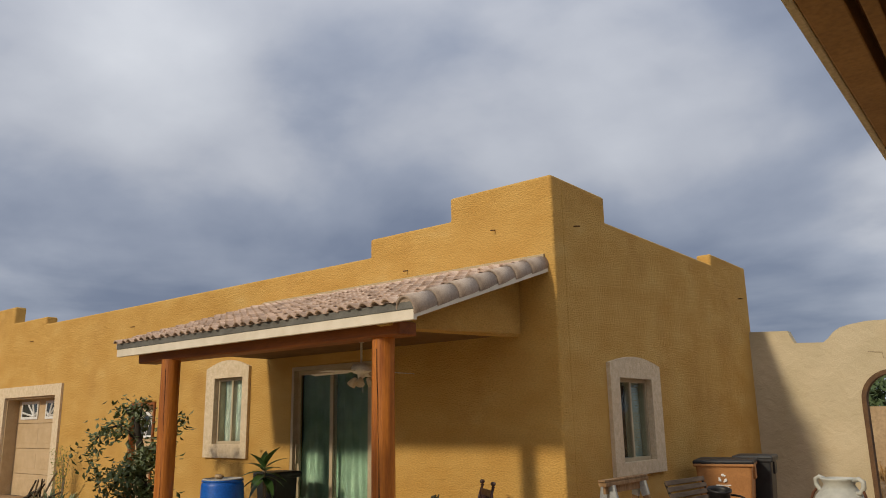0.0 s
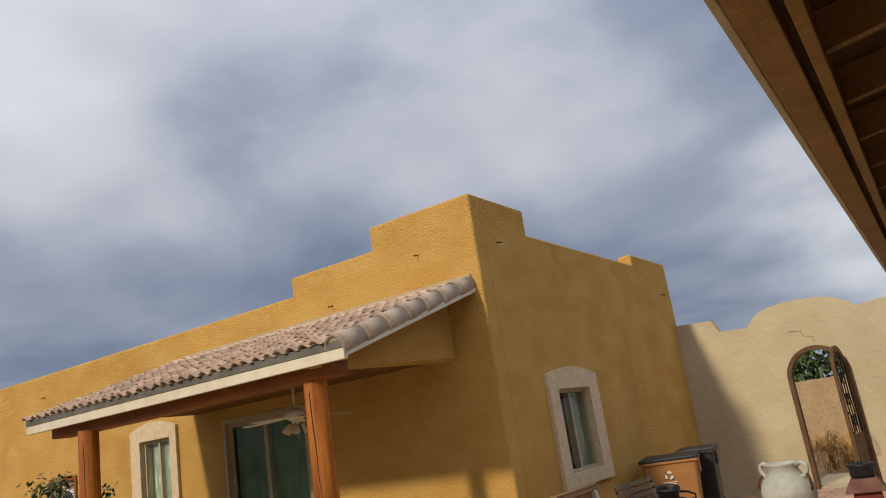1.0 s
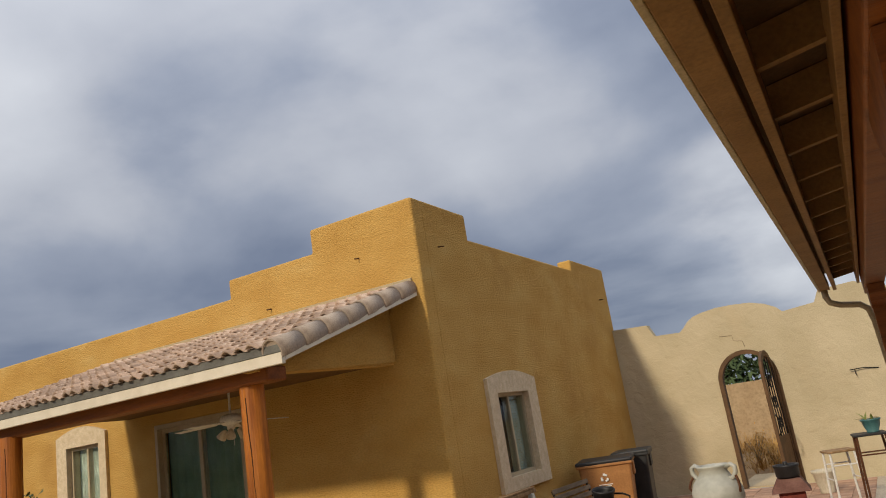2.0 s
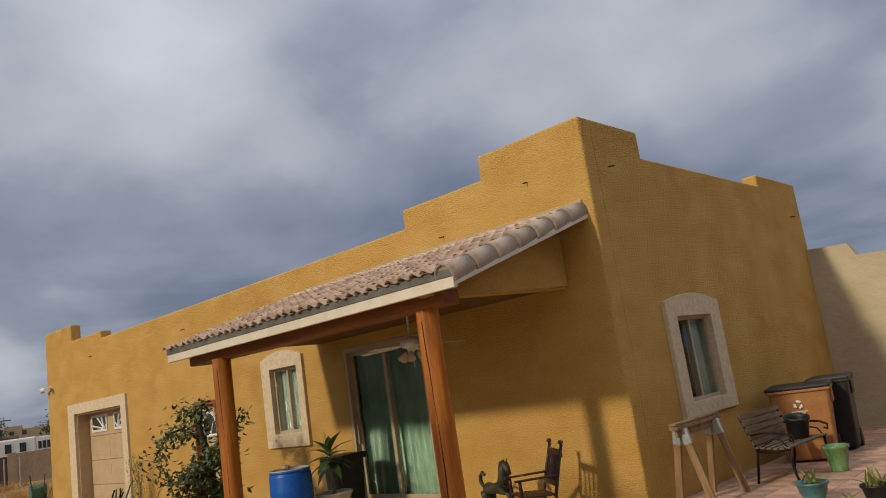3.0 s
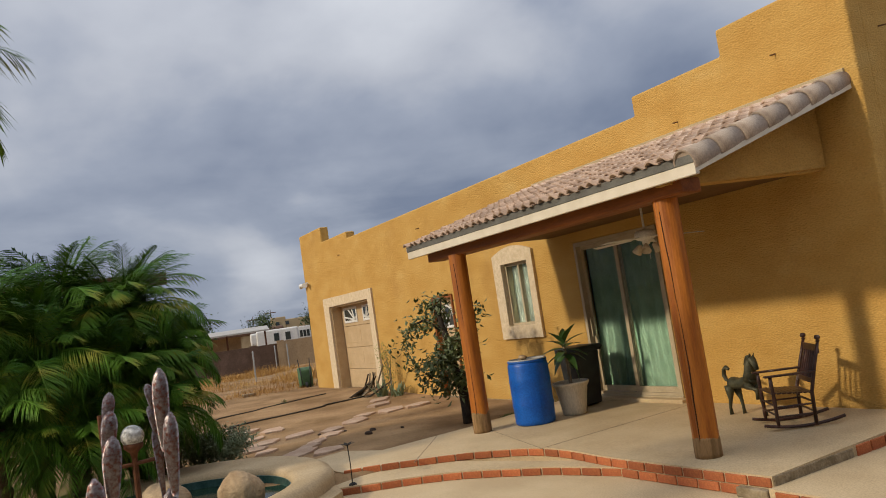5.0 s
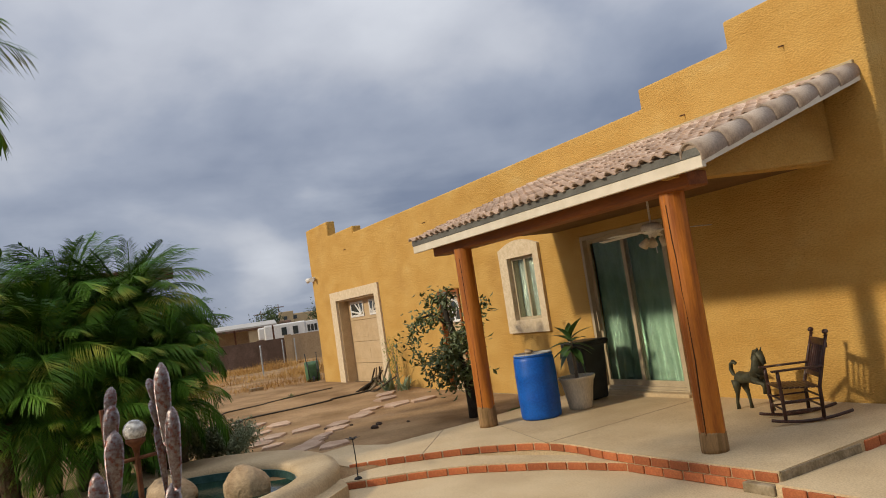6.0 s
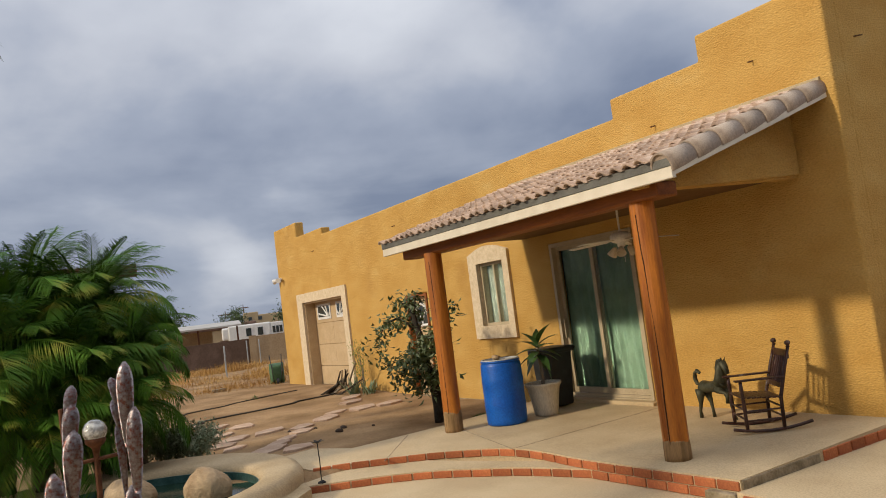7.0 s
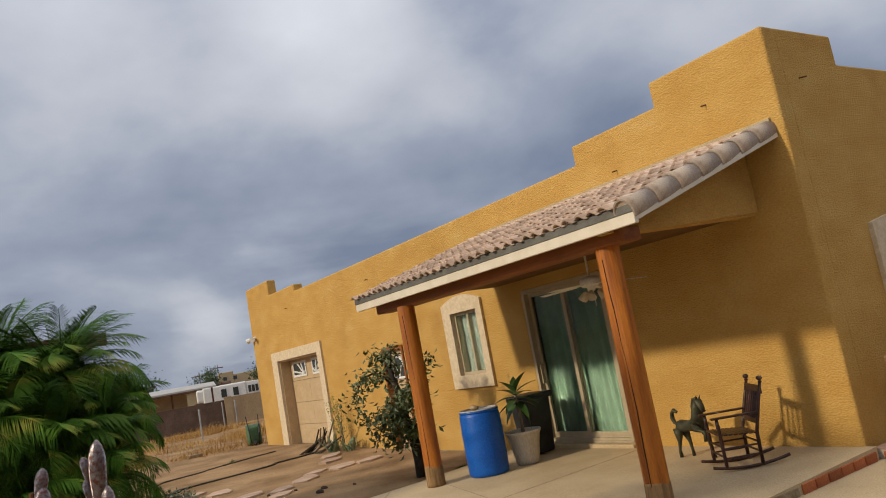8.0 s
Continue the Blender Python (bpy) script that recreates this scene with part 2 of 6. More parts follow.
def tube(points, r, n=8, bm=None):
    """A bent tube; r: one radius or one for each point."""
    own = bmesh.new()
    pts = [Vector(p) for p in points]
    rr = [r] * len(pts) if isinstance(r, (int, float)) else r
    rings, ref = [], Vector((0.31, 0.17, 0.93))
    for i, p in enumerate(pts):
        d = (pts[min(i + 1, len(pts) - 1)] - pts[max(i - 1, 0)]).normalized()
        u = d.cross(ref)
        if u.length < 0.1:
            u = d.cross(Vector((1, 0, 0)))
        u.normalize()
        w = d.cross(u)
        ref = u.cross(d)
        rings.append([own.verts.new(p + rr[i] * (math.cos(t) * u + math.sin(t) * w)) for t in (2 * math.pi * k / n for k in range(n))])
    for q, s in zip(rings, rings[1:]):
        for k in range(n):
            own.faces.new((q[k], q[(k + 1) % n], s[(k + 1) % n], s[k]))
    own.faces.new(rings[0][::-1])
    own.faces.new(rings[-1])
    return joined(bm, own)


def lathe(profile, n=28, bm=None, at=(0, 0, 0)):
    """Rows of radius and height, turned round z."""
    own = bmesh.new()
    rings = [[own.verts.new((at[0] + r * math.cos(2 * math.pi * k / n), at[1] + r * math.sin(2 * math.pi * k / n), at[2] + z)) for k in range(n)] for r, z in profile]
    for q, s in zip(rings, rings[1:]):
        for k in range(n):
            own.faces.new((q[k], q[(k + 1) % n], s[(k + 1) % n], s[k]))
    own.faces.new(rings[0][::-1])
    own.faces.new(rings[-1])
    return joined(bm, own)


def prism(outline, z0, z1, bm=None):
    """An outline in x, y, raised from z0 to z1."""
    own = bmesh.new()
    low = [own.verts.new((x, y, z0)) for x, y in outline]
    top = [own.verts.new((x, y, z1)) for x, y in outline]
    own.faces.new(low[::-1])
    own.faces.new(top)
    for k in range(len(low)):
        j = (k + 1) % len(low)
        own.faces.new((low[k], low[j], top[j], top[k]))
    return joined(bm, own)


def wall_bm(us, vs, keep, thick, place, bevel=0.035):
    """A wall of cells between the cuts us and vs where keep(u, v) holds; place(u, v, d) gives the point at depth d."""
    bm = bmesh.new()
    grid = {}

    def vert(i, j):
        if (i, j) not in grid:
            grid[i, j] = bm.verts.new((us[i], 0, vs[j]))
        return grid[i, j]

    for i in range(len(us) - 1):
        for j in range(len(vs) - 1):
            if keep((us[i] + us[i + 1]) / 2, (vs[j] + vs[j + 1]) / 2):
                bm.faces.new((vert(i, j), vert(i + 1, j), vert(i + 1, j + 1), vert(i, j + 1)))
    ex = bmesh.ops.extrude_face_region(bm, geom=bm.faces[:])
    for v in ex["geom"]:
        if isinstance(v, bmesh.types.BMVert):
            v.co.y = thick
    bmesh.ops.recalc_face_normals(bm, faces=bm.faces[:])
    sharp = [e for e in bm.edges if len(e.link_faces) == 2 and e.calc_face_angle(0) > 0.5]
    if bevel:
        bmesh.ops.bevel(bm, geom=sharp, offset=bevel, segments=3, affect="EDGES", profile=0.5)
    for v in bm.verts:
        v.co = place(*v.co.xzy)
    return bm
# ---------- ground ----------
def ground_z(x, y):
    """The yard: level by the house, a little uneven."""
    return -0.10 + 0.11 * min(max((-x - 8.5) / 5, 0), 1) + 0.03 * noise.noise((x * 0.25, y * 0.25, 0)) + 0.012 * noise.noise((x * 1.3, y * 1.3, 3))


def build_ground():
    bm = bmesh.new()
    xs = [-900, -400, -150, -80, -50, -35] + [-26 + 0.6 * i for i in range(44)] + [6, 12, 30, 80, 200, 900]
    ys = [-900, -300, -100, -50, -25, -14] + [-10 + 0.6 * i for i in range(17)] + [2, 6, 12, 25, 50, 100, 300, 900]
    g = [[bm.verts.new((x, y, (ground_z(x, y) if -26 <= x <= 0 and -10 <= y <= 0.5 else -0.12) - (0.4 if x > -4.2 and y > -12 and y < 9 else 0))) for y in ys] for x in xs]
    for i in range(len(xs) - 1):
        for j in range(len(ys) - 1):
            bm.faces.new((g[i][j], g[i + 1][j], g[i + 1][j + 1], g[i][j + 1]))
    return tagged(part("ground", bm, DIRT, smooth=True), "bare tan desert dirt yard", "ground", kind="structure")


build_ground()

# ---------- house ----------
house = empty("house", "ochre stucco adobe-style house with stepped parapets", "house")
W1 = (-6.95, -6.14, 1.23, 2.355)
W2 = (1.42, 2.43, 0.98, 2.09)
SLIDER = (-4.92, -3.14, 0.06, 2.43)
GARAGE = (-15.80, -13.08, -0.12, 2.28)
SIDE_DOOR = (-9.80, -8.92, -0.12, 2.00)


def top_front(x):
    return 4.58 if x > -1.63 or x < -15.85 else 4.25 if x > -3.18 else 4.15 if x < -14.0 else 3.97


def top_side(y):
    return 4.58 if y < 1.42 else 4.22 if y < 5.47 else 4.42


def front_keep(x, z):
    if z > top_front(x):
        return False
    return not any(a < x < b and c < z < d for a, b, c, d in (W1, SLIDER, GARAGE, SIDE_DOOR))


def side_keep(y, z):
    return z < top_side(y) and not (W2[0] < y < W2[1] and W2[2] < z < W2[3])


xs = sorted({-17.68, -15.85, -14.0, -3.18, -1.63, 0.0, *(v for o in (W1, SLIDER, GARAGE, SIDE_DOOR) for v in o[:2])})
zs = sorted({-0.4, 3.97, 4.15, 4.25, 4.58, -0.12, *(v for o in (W1, SLIDER, GARAGE, SIDE_DOOR) for v in o[2:])})
part("wall", wall_bm(xs, zs, front_keep, 0.26, lambda u, v, d: (u, d, v)), STUCCO, house)
part("wall", wall_bm([0.26, W2[0], W2[1], 5.47, 7.34], [-0.4, W2[2], W2[3], 4.22, 4.42, 4.58], side_keep, 0.26, lambda u, v, d: (-d, u - 0.03 if u < 0.3 else u, v)), STUCCO, house)
part("wall", box(-17.68, -0.262, 7.08, 7.34, -0.4, 4.2), STUCCO, house)
part("wall", box(-17.68, -17.42, 0.24, 7.08, -0.4, 4.2), STUCCO, house)
part("roof", box(-17.45, -0.2, 0.2, 7.4, 3.35, 3.5), CREAM, house)
# floor and added partition, coloured near-black for the dark of the room
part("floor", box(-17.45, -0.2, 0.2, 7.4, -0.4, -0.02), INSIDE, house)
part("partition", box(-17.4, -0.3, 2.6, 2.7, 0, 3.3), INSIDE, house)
part("footing", box(-17.66, -5.5, -0.012, 0.2, -0.35, -0.09), RAW, house)


def arched(u0, u1, v0, v1, rise, n=14):
    """The outline of a trim with a low arched top."""
    top = [(u1 + (u0 - u1) * k / n, v1 + rise * math.sin(math.pi * k / n)) for k in range(n + 1)]
    return [(u0, v0), (u1, v0)] + top


def ring_bm(outer, inner, d0, d1, place, bevel=0.0):
    """A flat frame between two outlines, each star-shaped about the opening, from depth d0 to d1."""
    bm = bmesh.new()
    u = sum(p[0] for p in inner) / len(inner)
    v = sum(p[1] for p in inner) / len(inner)

    def cut(poly, ang):
        cs, sn, best = math.cos(ang), math.sin(ang), 0
        for (ax, ay), (bx, by) in zip(poly, poly[1:] + poly[:1]):
            ex, ey = bx - ax, by - ay
            det = cs * -ey + sn * ex
            if abs(det) < 1e-9:
                continue
            t = ((ax - u) * -ey + (ay - v) * ex) / det
            s = (cs * (ay - v) - sn * (ax - u)) / det
            if t > 0 and -1e-6 <= s <= 1 + 1e-6:
                best = max(best, t)
        return (u + best * cs, v + best * sn)

    angs = sorted({math.atan2(p[1] - v, p[0] - u) for p in inner + outer})
    o, i = [cut(outer, a) for a in angs], [cut(inner, a) for a in angs]
    ring = [[bm.verts.new(place(*p, d)) for p in pts] for pts, d in ((o, d0), (i, d0), (i, d1), (o, d1))]
    for k in range(len(angs)):
        j = (k + 1) % len(angs)
        for a, b in ((0, 1), (1, 2), (2, 3), (3, 0)):
            bm.faces.new((ring[a][k], ring[a][j], ring[b][j], ring[b][k]))
    return bm


def rect(u0, u1, v0, v1):
    return [(u0, v0), (u1, v0), (u1, v1), (u0, v1)]


def front_at(u, v, d):
    return (u, d, v)


def side_at(u, v, d):
    return (-d, u, v)


def cell(u0, u1, v0, v1, d0, d1, place, bevel=0.0, bm=None):
    own = box(u0, u1, d0, d1, v0, v1, bevel)
    for w in own.verts:
        w.co = place(w.co.x, w.co.z, w.co.y)
    return joined(bm, own)


def house_window(o, outer, rise, place, back_left):
    """A two-pane slider window in a foam trim."""
    u0, u1, v0, v1 = o
    w = new("window")
    w.parent = house
    part("trim", ring_bm(arched(*outer, rise), rect(u0 + 0.006, u1 - 0.006, v0 + 0.006, v1 - 0.006), -0.055, 0.032, place), TRIM, w, "pale stucco foam trim with arched top")
    part("frame", ring_bm(rect(u0 + 0.002, u1 - 0.002, v0 + 0.002, v1 - 0.002), rect(u0 + 0.05, u1 - 0.05, v0 + 0.055, v1 - 0.055), 0.034, 0.15, place), FRAME, w)
    mid = (u0 + u1) / 2
    part("mullion", cell(mid - 0.022, mid + 0.022, v0 + 0.05, v1 - 0.05, 0.042, 0.13, place, 0.004), FRAME, w)
    for a, b in ((u0 + 0.04, mid - 0.02), (mid + 0.02, u1 - 0.04)):
        part("pane", cell(a, b, v0 + 0.05, v1 - 0.05, 0.065, 0.071, place), GLASS, w).visible_shadow = False
    if back_left:
        # a slatted blind behind one pane
        blind = part("blind", cell(mid, u1 - 0.05, v1 - 0.10, v1 - 0.04, 0.135, 0.165, place, 0.004), BLIND, w, "pale slatted blind")
        n = 26
        for k in range(n):
            v = v0 + 0.05 + (v1 - v0 - 0.16) * k / n
            part("slat", cell(mid, u1 - 0.05, v, v + 0.034, 0.146, 0.149, place), BLIND, blind)
    else:
        bm = bmesh.new()
        n = 60
        rows = [[bm.verts.new(place(u0 + 0.05 + (u1 - u0 - 0.1) * k / n, v, 0.155 + 0.012 * math.sin(k * 0.7) + 0.006 * math.sin(k * 0.31))) for k in range(n + 1)] for v in (v0 + 0.02, v1 - 0.02)]
        for k in range(n):
            bm.faces.new((rows[0][k], rows[0][k + 1], rows[1][k + 1], rows[1][k]))
        part("curtain", bm, BLIND, w, "pale grey-green curtain", smooth=True)


BLIND = mat("pale_blind", (0.29, 0.31, 0.26), (0.38, 0.40, 0.34), 5, 0.8, 0.1, 60)
house_window(W1, (-7.20, -5.98, 1.01, 2.52), 0.13, front_at, False)
house_window(W2, (1.17, 2.73, 0.815, 2.275), 0.105, side_at, True)


def sliding_door():
    u0, u1, v0, v1 = SLIDER
    d = new("sliding_door")
    d.parent = house
    part("frame", ring_bm(rect(u0, u1, v0, v1), rect(u0 + 0.055, u1 - 0.055, v0 + 0.05, v1 - 0.06), 0.0, 0.14, front_at), FRAME, d)
    mid = (u0 + u1) / 2
    for a, b, y in ((u0 + 0.05, mid + 0.04, 0.09), (mid - 0.03, u1 - 0.05, 0.04)):
        leaf = part("door_leaf", ring_bm(rect(a, b, v0 + 0.05, v1 - 0.06), rect(a + 0.065, b - 0.065, v0 + 0.13, v1 - 0.125), y, y + 0.035, front_at), FRAME, d)
        part("pane", cell(a + 0.06, b - 0.06, v0 + 0.12, v1 - 0.12, y + 0.014, y + 0.02, front_at), GLASS, leaf).visible_shadow = False
    part("handle", cell(u0 + 0.085, u0 + 0.105, 0.95, 1.25, 0.03, 0.09, front_at, 0.006), FRAME, d)
    part("threshold", cell(u0 - 0.02, u1 + 0.02, v0 - 0.012, v0 + 0.012, -0.03, 0.16, front_at, 0.004), FRAME, d)
    part("sill", cell(u0 - 0.10, u1 + 0.10, -0.03, v0 - 0.013, -0.14, 0.10, front_at, 0.012), CONCRETE, d, "low tan concrete door sill")
    bm = bmesh.new()
    n, rows = 110, []
    for k in range(n + 1):
        u = u0 + 0.06 + (u1 - u0 - 0.12) * k / n
        rows.append([bm.verts.new((u + 0.03 * math.sin(v * 2.1 + u * 3) * (1 - v / 2.4), 0.20 + 0.022 * math.sin(u * 38) + 0.014 * math.sin(u * 17 + v * 0.8), v)) for v in (0.06, 0.6, 1.2, 1.8, 2.38)])
    for q, s in zip(rows, rows[1:]):
        for k in range(4):
            bm.faces.new((q[k], s[k], s[k + 1], q[k + 1]))
    part("curtain", bm, CURTAIN, d, "drawn pale green curtain", smooth=True)


sliding_door()


def garage_door():
    u0, u1, v0, v1 = GARAGE
    g = new("garage_door")
    g.parent = house
    part("trim", ring_bm(rect(-16.21, -12.80, -0.6, 2.53), rect(u0 - 0.005, u1 + 0.005, -0.5, v1), -0.05, 0.02, front_at), TRIM, g, "pale foam trim")
    part("jamb", cell(u0 - 0.05, u0 + 0.03, -0.12, v1, 0.02, 0.42, front_at), DOORPAINT, g)
    part("jamb", cell(u1 - 0.03, u1 + 0.05, -0.12, v1, 0.02, 0.42, front_at), DOORPAINT, g)
    part("header", cell(u0, u1, v1 - 0.04, v1 + 0.08, 0.02, 0.42, front_at), DOORPAINT, g)
    a, b, h = u0 + 0.03, u1 - 0.03, (v1 + 0.08) / 4
    for r in range(4):
        z0 = -0.10 + r * h
        leaf = part("door_panel", cell(a, b, z0, z0 + h - 0.008, 0.30, 0.35, front_at, 0.006), DOORPAINT, g)
        for c in range(2):
            p0, p1 = a + (b - a) * c / 2 + 0.14, a + (b - a) * (c + 1) / 2 - 0.14
            if r < 3:
                part("raised_field", cell(p0, p1, z0 + 0.12, z0 + h - 0.12, 0.294, 0.305, front_at, 0.006), DOORPAINT, leaf)
            else:
                part("window_light", cell(p0 + 0.1, p1 - 0.1, z0 + 0.13, z0 + h - 0.12, 0.287, 0.302, front_at), DARKGLASS, leaf, "dark glass light with white fan bars")
                for s in (-1, -0.35, 0.35, 1):
                    m0 = (p0 + p1) / 2
                    top = Vector((m0 + s * (p1 - p0) * 0.38, 0.283, z0 + h - 0.12 - 0.22 * (abs(s) == 1)))
                    part("fan_bar", rod((m0 + (0.28 if c == 0 else -0.28), 0.283, z0 + 0.15), top, 0.024, n=4), WHITE, leaf)
                part("light_frame", ring_bm(rect(p0 + 0.06, p1 - 0.06, z0 + 0.09, z0 + h - 0.08), rect(p0 + 0.12, p1 - 0.12, z0 + 0.15, z0 + h - 0.14), 0.275, 0.305, front_at), WHITE, leaf)


WHITE = mat("white_paint", (0.70, 0.69, 0.65), (0.78, 0.77, 0.73), 6, 0.55, 0.05, 60)
DARKGLASS = mat("dark_glass", (0.03, 0.04, 0.04), (0.05, 0.06, 0.06), 3, 0.08, 0.0, spec=0.5)
garage_door()


def entry_door():
    u0, u1, v0, v1 = SIDE_DOOR
    d = new("entry_door")
    d.parent = house
    part("frame", ring_bm(rect(u0, u1, v0, v1), rect(u0 + 0.05, u1 - 0.05, v0 + 0.02, v1 - 0.05), -0.02, 0.16, front_at), BEAM, d)
    leaf = part("door_leaf", cell(u0 + 0.05, u1 - 0.05, v0 + 0.02, v1 - 0.05, 0.10, 0.14, front_at, 0.004), DOORPAINT, d)
    m0 = (u0 + u1) / 2
    bm = bmesh.new()
    pts = [(m0 + 0.24 * math.cos(t), 1.38 + 0.38 * math.sin(t)) for t in (math.pi * k / 16 for k in range(17))]
    bm.faces.new([bm.verts.new((x, 0.095, z)) for x, z in pts])
    part("window_light", bm, DARKGLASS, leaf, "arched leaded glass light")
    arch = [(m0 + 0.29 * math.cos(t), 1.35 + 0.45 * math.sin(t)) for t in (math.pi * k / 16 for k in range(17))]
    part("light_frame", tube([(x, 0.09, z) for x, z in arch + arch[:1]], 0.03), WHITE, leaf)
    part("lead_bar", rod((m0, 0.09, 1.38), (m0 - 0.12, 0.09, 1.62), 0.012, n=5), WHITE, leaf)
    part("lead_bar", rod((m0, 0.09, 1.38), (m0 + 0.12, 0.09, 1.62), 0.012, n=5), WHITE, leaf)


entry_door()

# drain spouts in the parapet
for x, z in ((-0.873, 4.01), (-2.42, 3.68), (-14.6, 3.62), (-9.9, 3.55)):
    part("spout", rod((x, 0.05, z), (x - 0.02, -0.08, z - 0.03), 0.009, n=6), RAFTER, house)
for y, z in ((0.52, 4.0), (6.75, 3.75)):
    part("spout", rod((-0.05, y, z), (0.09, y, z - 0.02), 0.009, n=6), RAFTER, house)


def flood_light():
    f = empty("flood_light", "white twin flood light on the stucco wall", "lamp")
    part("base", rod((-17.42, 0.0, 3.10), (-17.42, -0.05, 3.10), 0.06), WHITE, f)
    for s in (-1, 1):
        part("lamp_head", rod((-17.42 + 0.05 * s, -0.06, 3.10), (-17.42 + 0.2 * s, -0.17, 3.06), 0.04, 0.08), WHITE, f)


flood_light()

# ---------- porch roof ----------
# near-dark colour: shadow gaps beneath the eave tiles are painted into this strip
DRIP = mat("drip_tile_shade", (0.11, 0.105, 0.09), (0.16, 0.155, 0.135), 5, 0.6, 0.1)
porch = empty("porch_roof", "porch roof of weathered clay tiles on log posts", "roof")
RX0, RX1, EY, EZ, TZ = -5.70, -0.20, -2.50, 2.66, 3.46     # left, right, eave y, deck height at the eave and at the wall


def deck_z(y):
    return EZ + (TZ - EZ) * (y - EY) / (0 - EY)


def slope_box(x0, x1, y0, y1, t0, t1, bm=None):
    """A slab that follows the roof's slope, from t0 to t1 above the deck."""
    own = box(x0, x1, y0, y1, 0, 1)
    for v in own.verts:
        v.co.z = deck_z(v.co.y) + (t1 if v.co.z > 0.5 else t0)
    return joined(bm, own)


part("deck", slope_box(RX0 + 0.02, RX1 - 0.02, EY + 0.05, -0.002, -0.06, 0.0), SOFFIT, porch)
part("ceiling_board", box(RX0 + 0.2, -0.60, -2.05, -0.003, 2.60, 2.63), SOFFIT, porch)
part("fascia", box(RX0, RX1 + 0.1, EY - 0.02, EY + 0.03, 2.515, 2.618, 0.005), FASCIA, porch, "cream painted fascia board")
# dark strip that stands in for shade under the first tile row
part("drip_edge", box(RX0, RX1 + 0.1, EY - 0.028, EY + 0.02, 2.620, 2.695, 0.004), DRIP, porch, "drip edge darkened like the shade under the tiles")
part("rake_board", slope_box(RX1 + 0.06, RX1 + 0.10, EY + 0.03, -0.002, -0.125, 0.0), FASCIA, porch, "cream painted rake board")
part("rake_board", slope_box(RX0, RX0 + 0.04, EY + 0.03, -0.002, -0.13, 0.0), FASCIA, porch)
part("rake_edge", slope_box(RX0 - 0.025, RX0 - 0.002, EY - 0.02, -0.002, -0.02, 0.085), CAPTILE, porch, "dark open edge of the tiles")
part("flashing", slope_box(RX0, RX1 + 0.06, -0.035, -0.003, 0.03, 0.11), GUTTER, porch)
part("beam", box(RX0 + 0.25, RX1 - 0.27, -2.33, -2.05, 2.415, 2.56, 0.02), BEAM, porch, "orange stained timber beam")
# stucco gable end, closed between beam and wall
g = bmesh.new()
pts = [(-2.05, 2.50), (-0.003, 2.57), (-0.003, deck_z(0) - 0.07), (-2.42, deck_z(-2.42) - 0.07), (-2.42, 2.52)]
q0 = [g.verts.new((-0.52, y, z)) for y, z in pts]
q1 = [g.verts.new((-0.74, y, z)) for y, z in pts]
g.faces.new(q0)
g.faces.new(q1[::-1])
for k in range(5):
    g.faces.new((q0[k], q1[k], q1[(k + 1) % 5], q0[(k + 1) % 5]))
bmesh.ops.bevel(g, geom=g.edges[:], offset=0.03, segments=3, affect="EDGES")
part("gable_end", g, STUCCO, porch, "ochre stucco gable end")


def log_post(x, y, worn=0.3):
    p = empty("porch_post", "orange stained peeled log porch post", "post", "porch posts")
    rnd = random.Random(int(x * 100))
    bm = bmesh.new()
    n, m = 28, 26
    rings = []
    for j in range(m + 1):
        z = -0.045 + 2.475 * j / m
        ring = []
        for k in range(n):
            a = 2 * math.pi * k / n
            r = 0.122 + 0.006 * noise.noise((math.cos(a) * 1.2 + x, math.sin(a) * 1.2, z * 0.9)) + 0.004 * noise.noise((a * 3, z * 0.8, x))
            if k == (21 if x > -2 else 3):
                r -= 0.028 * (0.6 + 0.4 * math.sin(z * 2.3))
            ring.append(bm.verts.new((x + r * math.cos(a), y + r * math.sin(a), z)))
        rings.append(ring)
    for q, s in zip(rings, rings[1:]):
        for k in range(n):
            bm.faces.new((q[k], q[(k + 1) % n], s[(k + 1) % n], s[k]))
    bm.faces.new(rings[0][::-1])
    bm.faces.new(rings[-1])
    part("log", bm, POST, p)
    crack = -76 if x > -2 else -60
    pts = []
    for j in range(15):
        z = 0.0 + 2.3 * j / 14
        a = math.radians(crack + 7 * math.sin(z * 1.7) + 4 * noise.noise((z * 3, x, 0)))
        pts.append((x + 0.121 * math.cos(a), y + 0.121 * math.sin(a), z))
    part("crack", tube(pts, [0.002 + 0.0055 * abs(math.sin(0.5 + j * 0.33)) * (1 if x > -2 else 0.4) for j in range(15)], 5), BARKDARK, p, "dark drying crack")
    if not worn:
        return p
    foot = [(0.126, -0.046), (0.128, 0.0), (0.127, worn * 0.5), (0.1255, worn * 0.85), (0.121, worn)]
    part("weathered_foot", lathe(foot, 24, at=(x, y, 0)), WEATHERED, p, "bare grey weathered foot of the log", smooth=True)
    return p


BARKDARK = mat("dark_crack", (0.035, 0.014, 0.006), (0.06, 0.025, 0.012), 8, 0.9, 0.2)
WEATHERED = mat("grey_weathered_wood", (0.20, 0.12, 0.05), (0.36, 0.22, 0.10), 5, 0.9, 0.6, 40, stretch=(5, 5, 0.4))
log_post(-0.83, -2.17, 0.15)
log_post(-4.69, -2.27, 0.24)


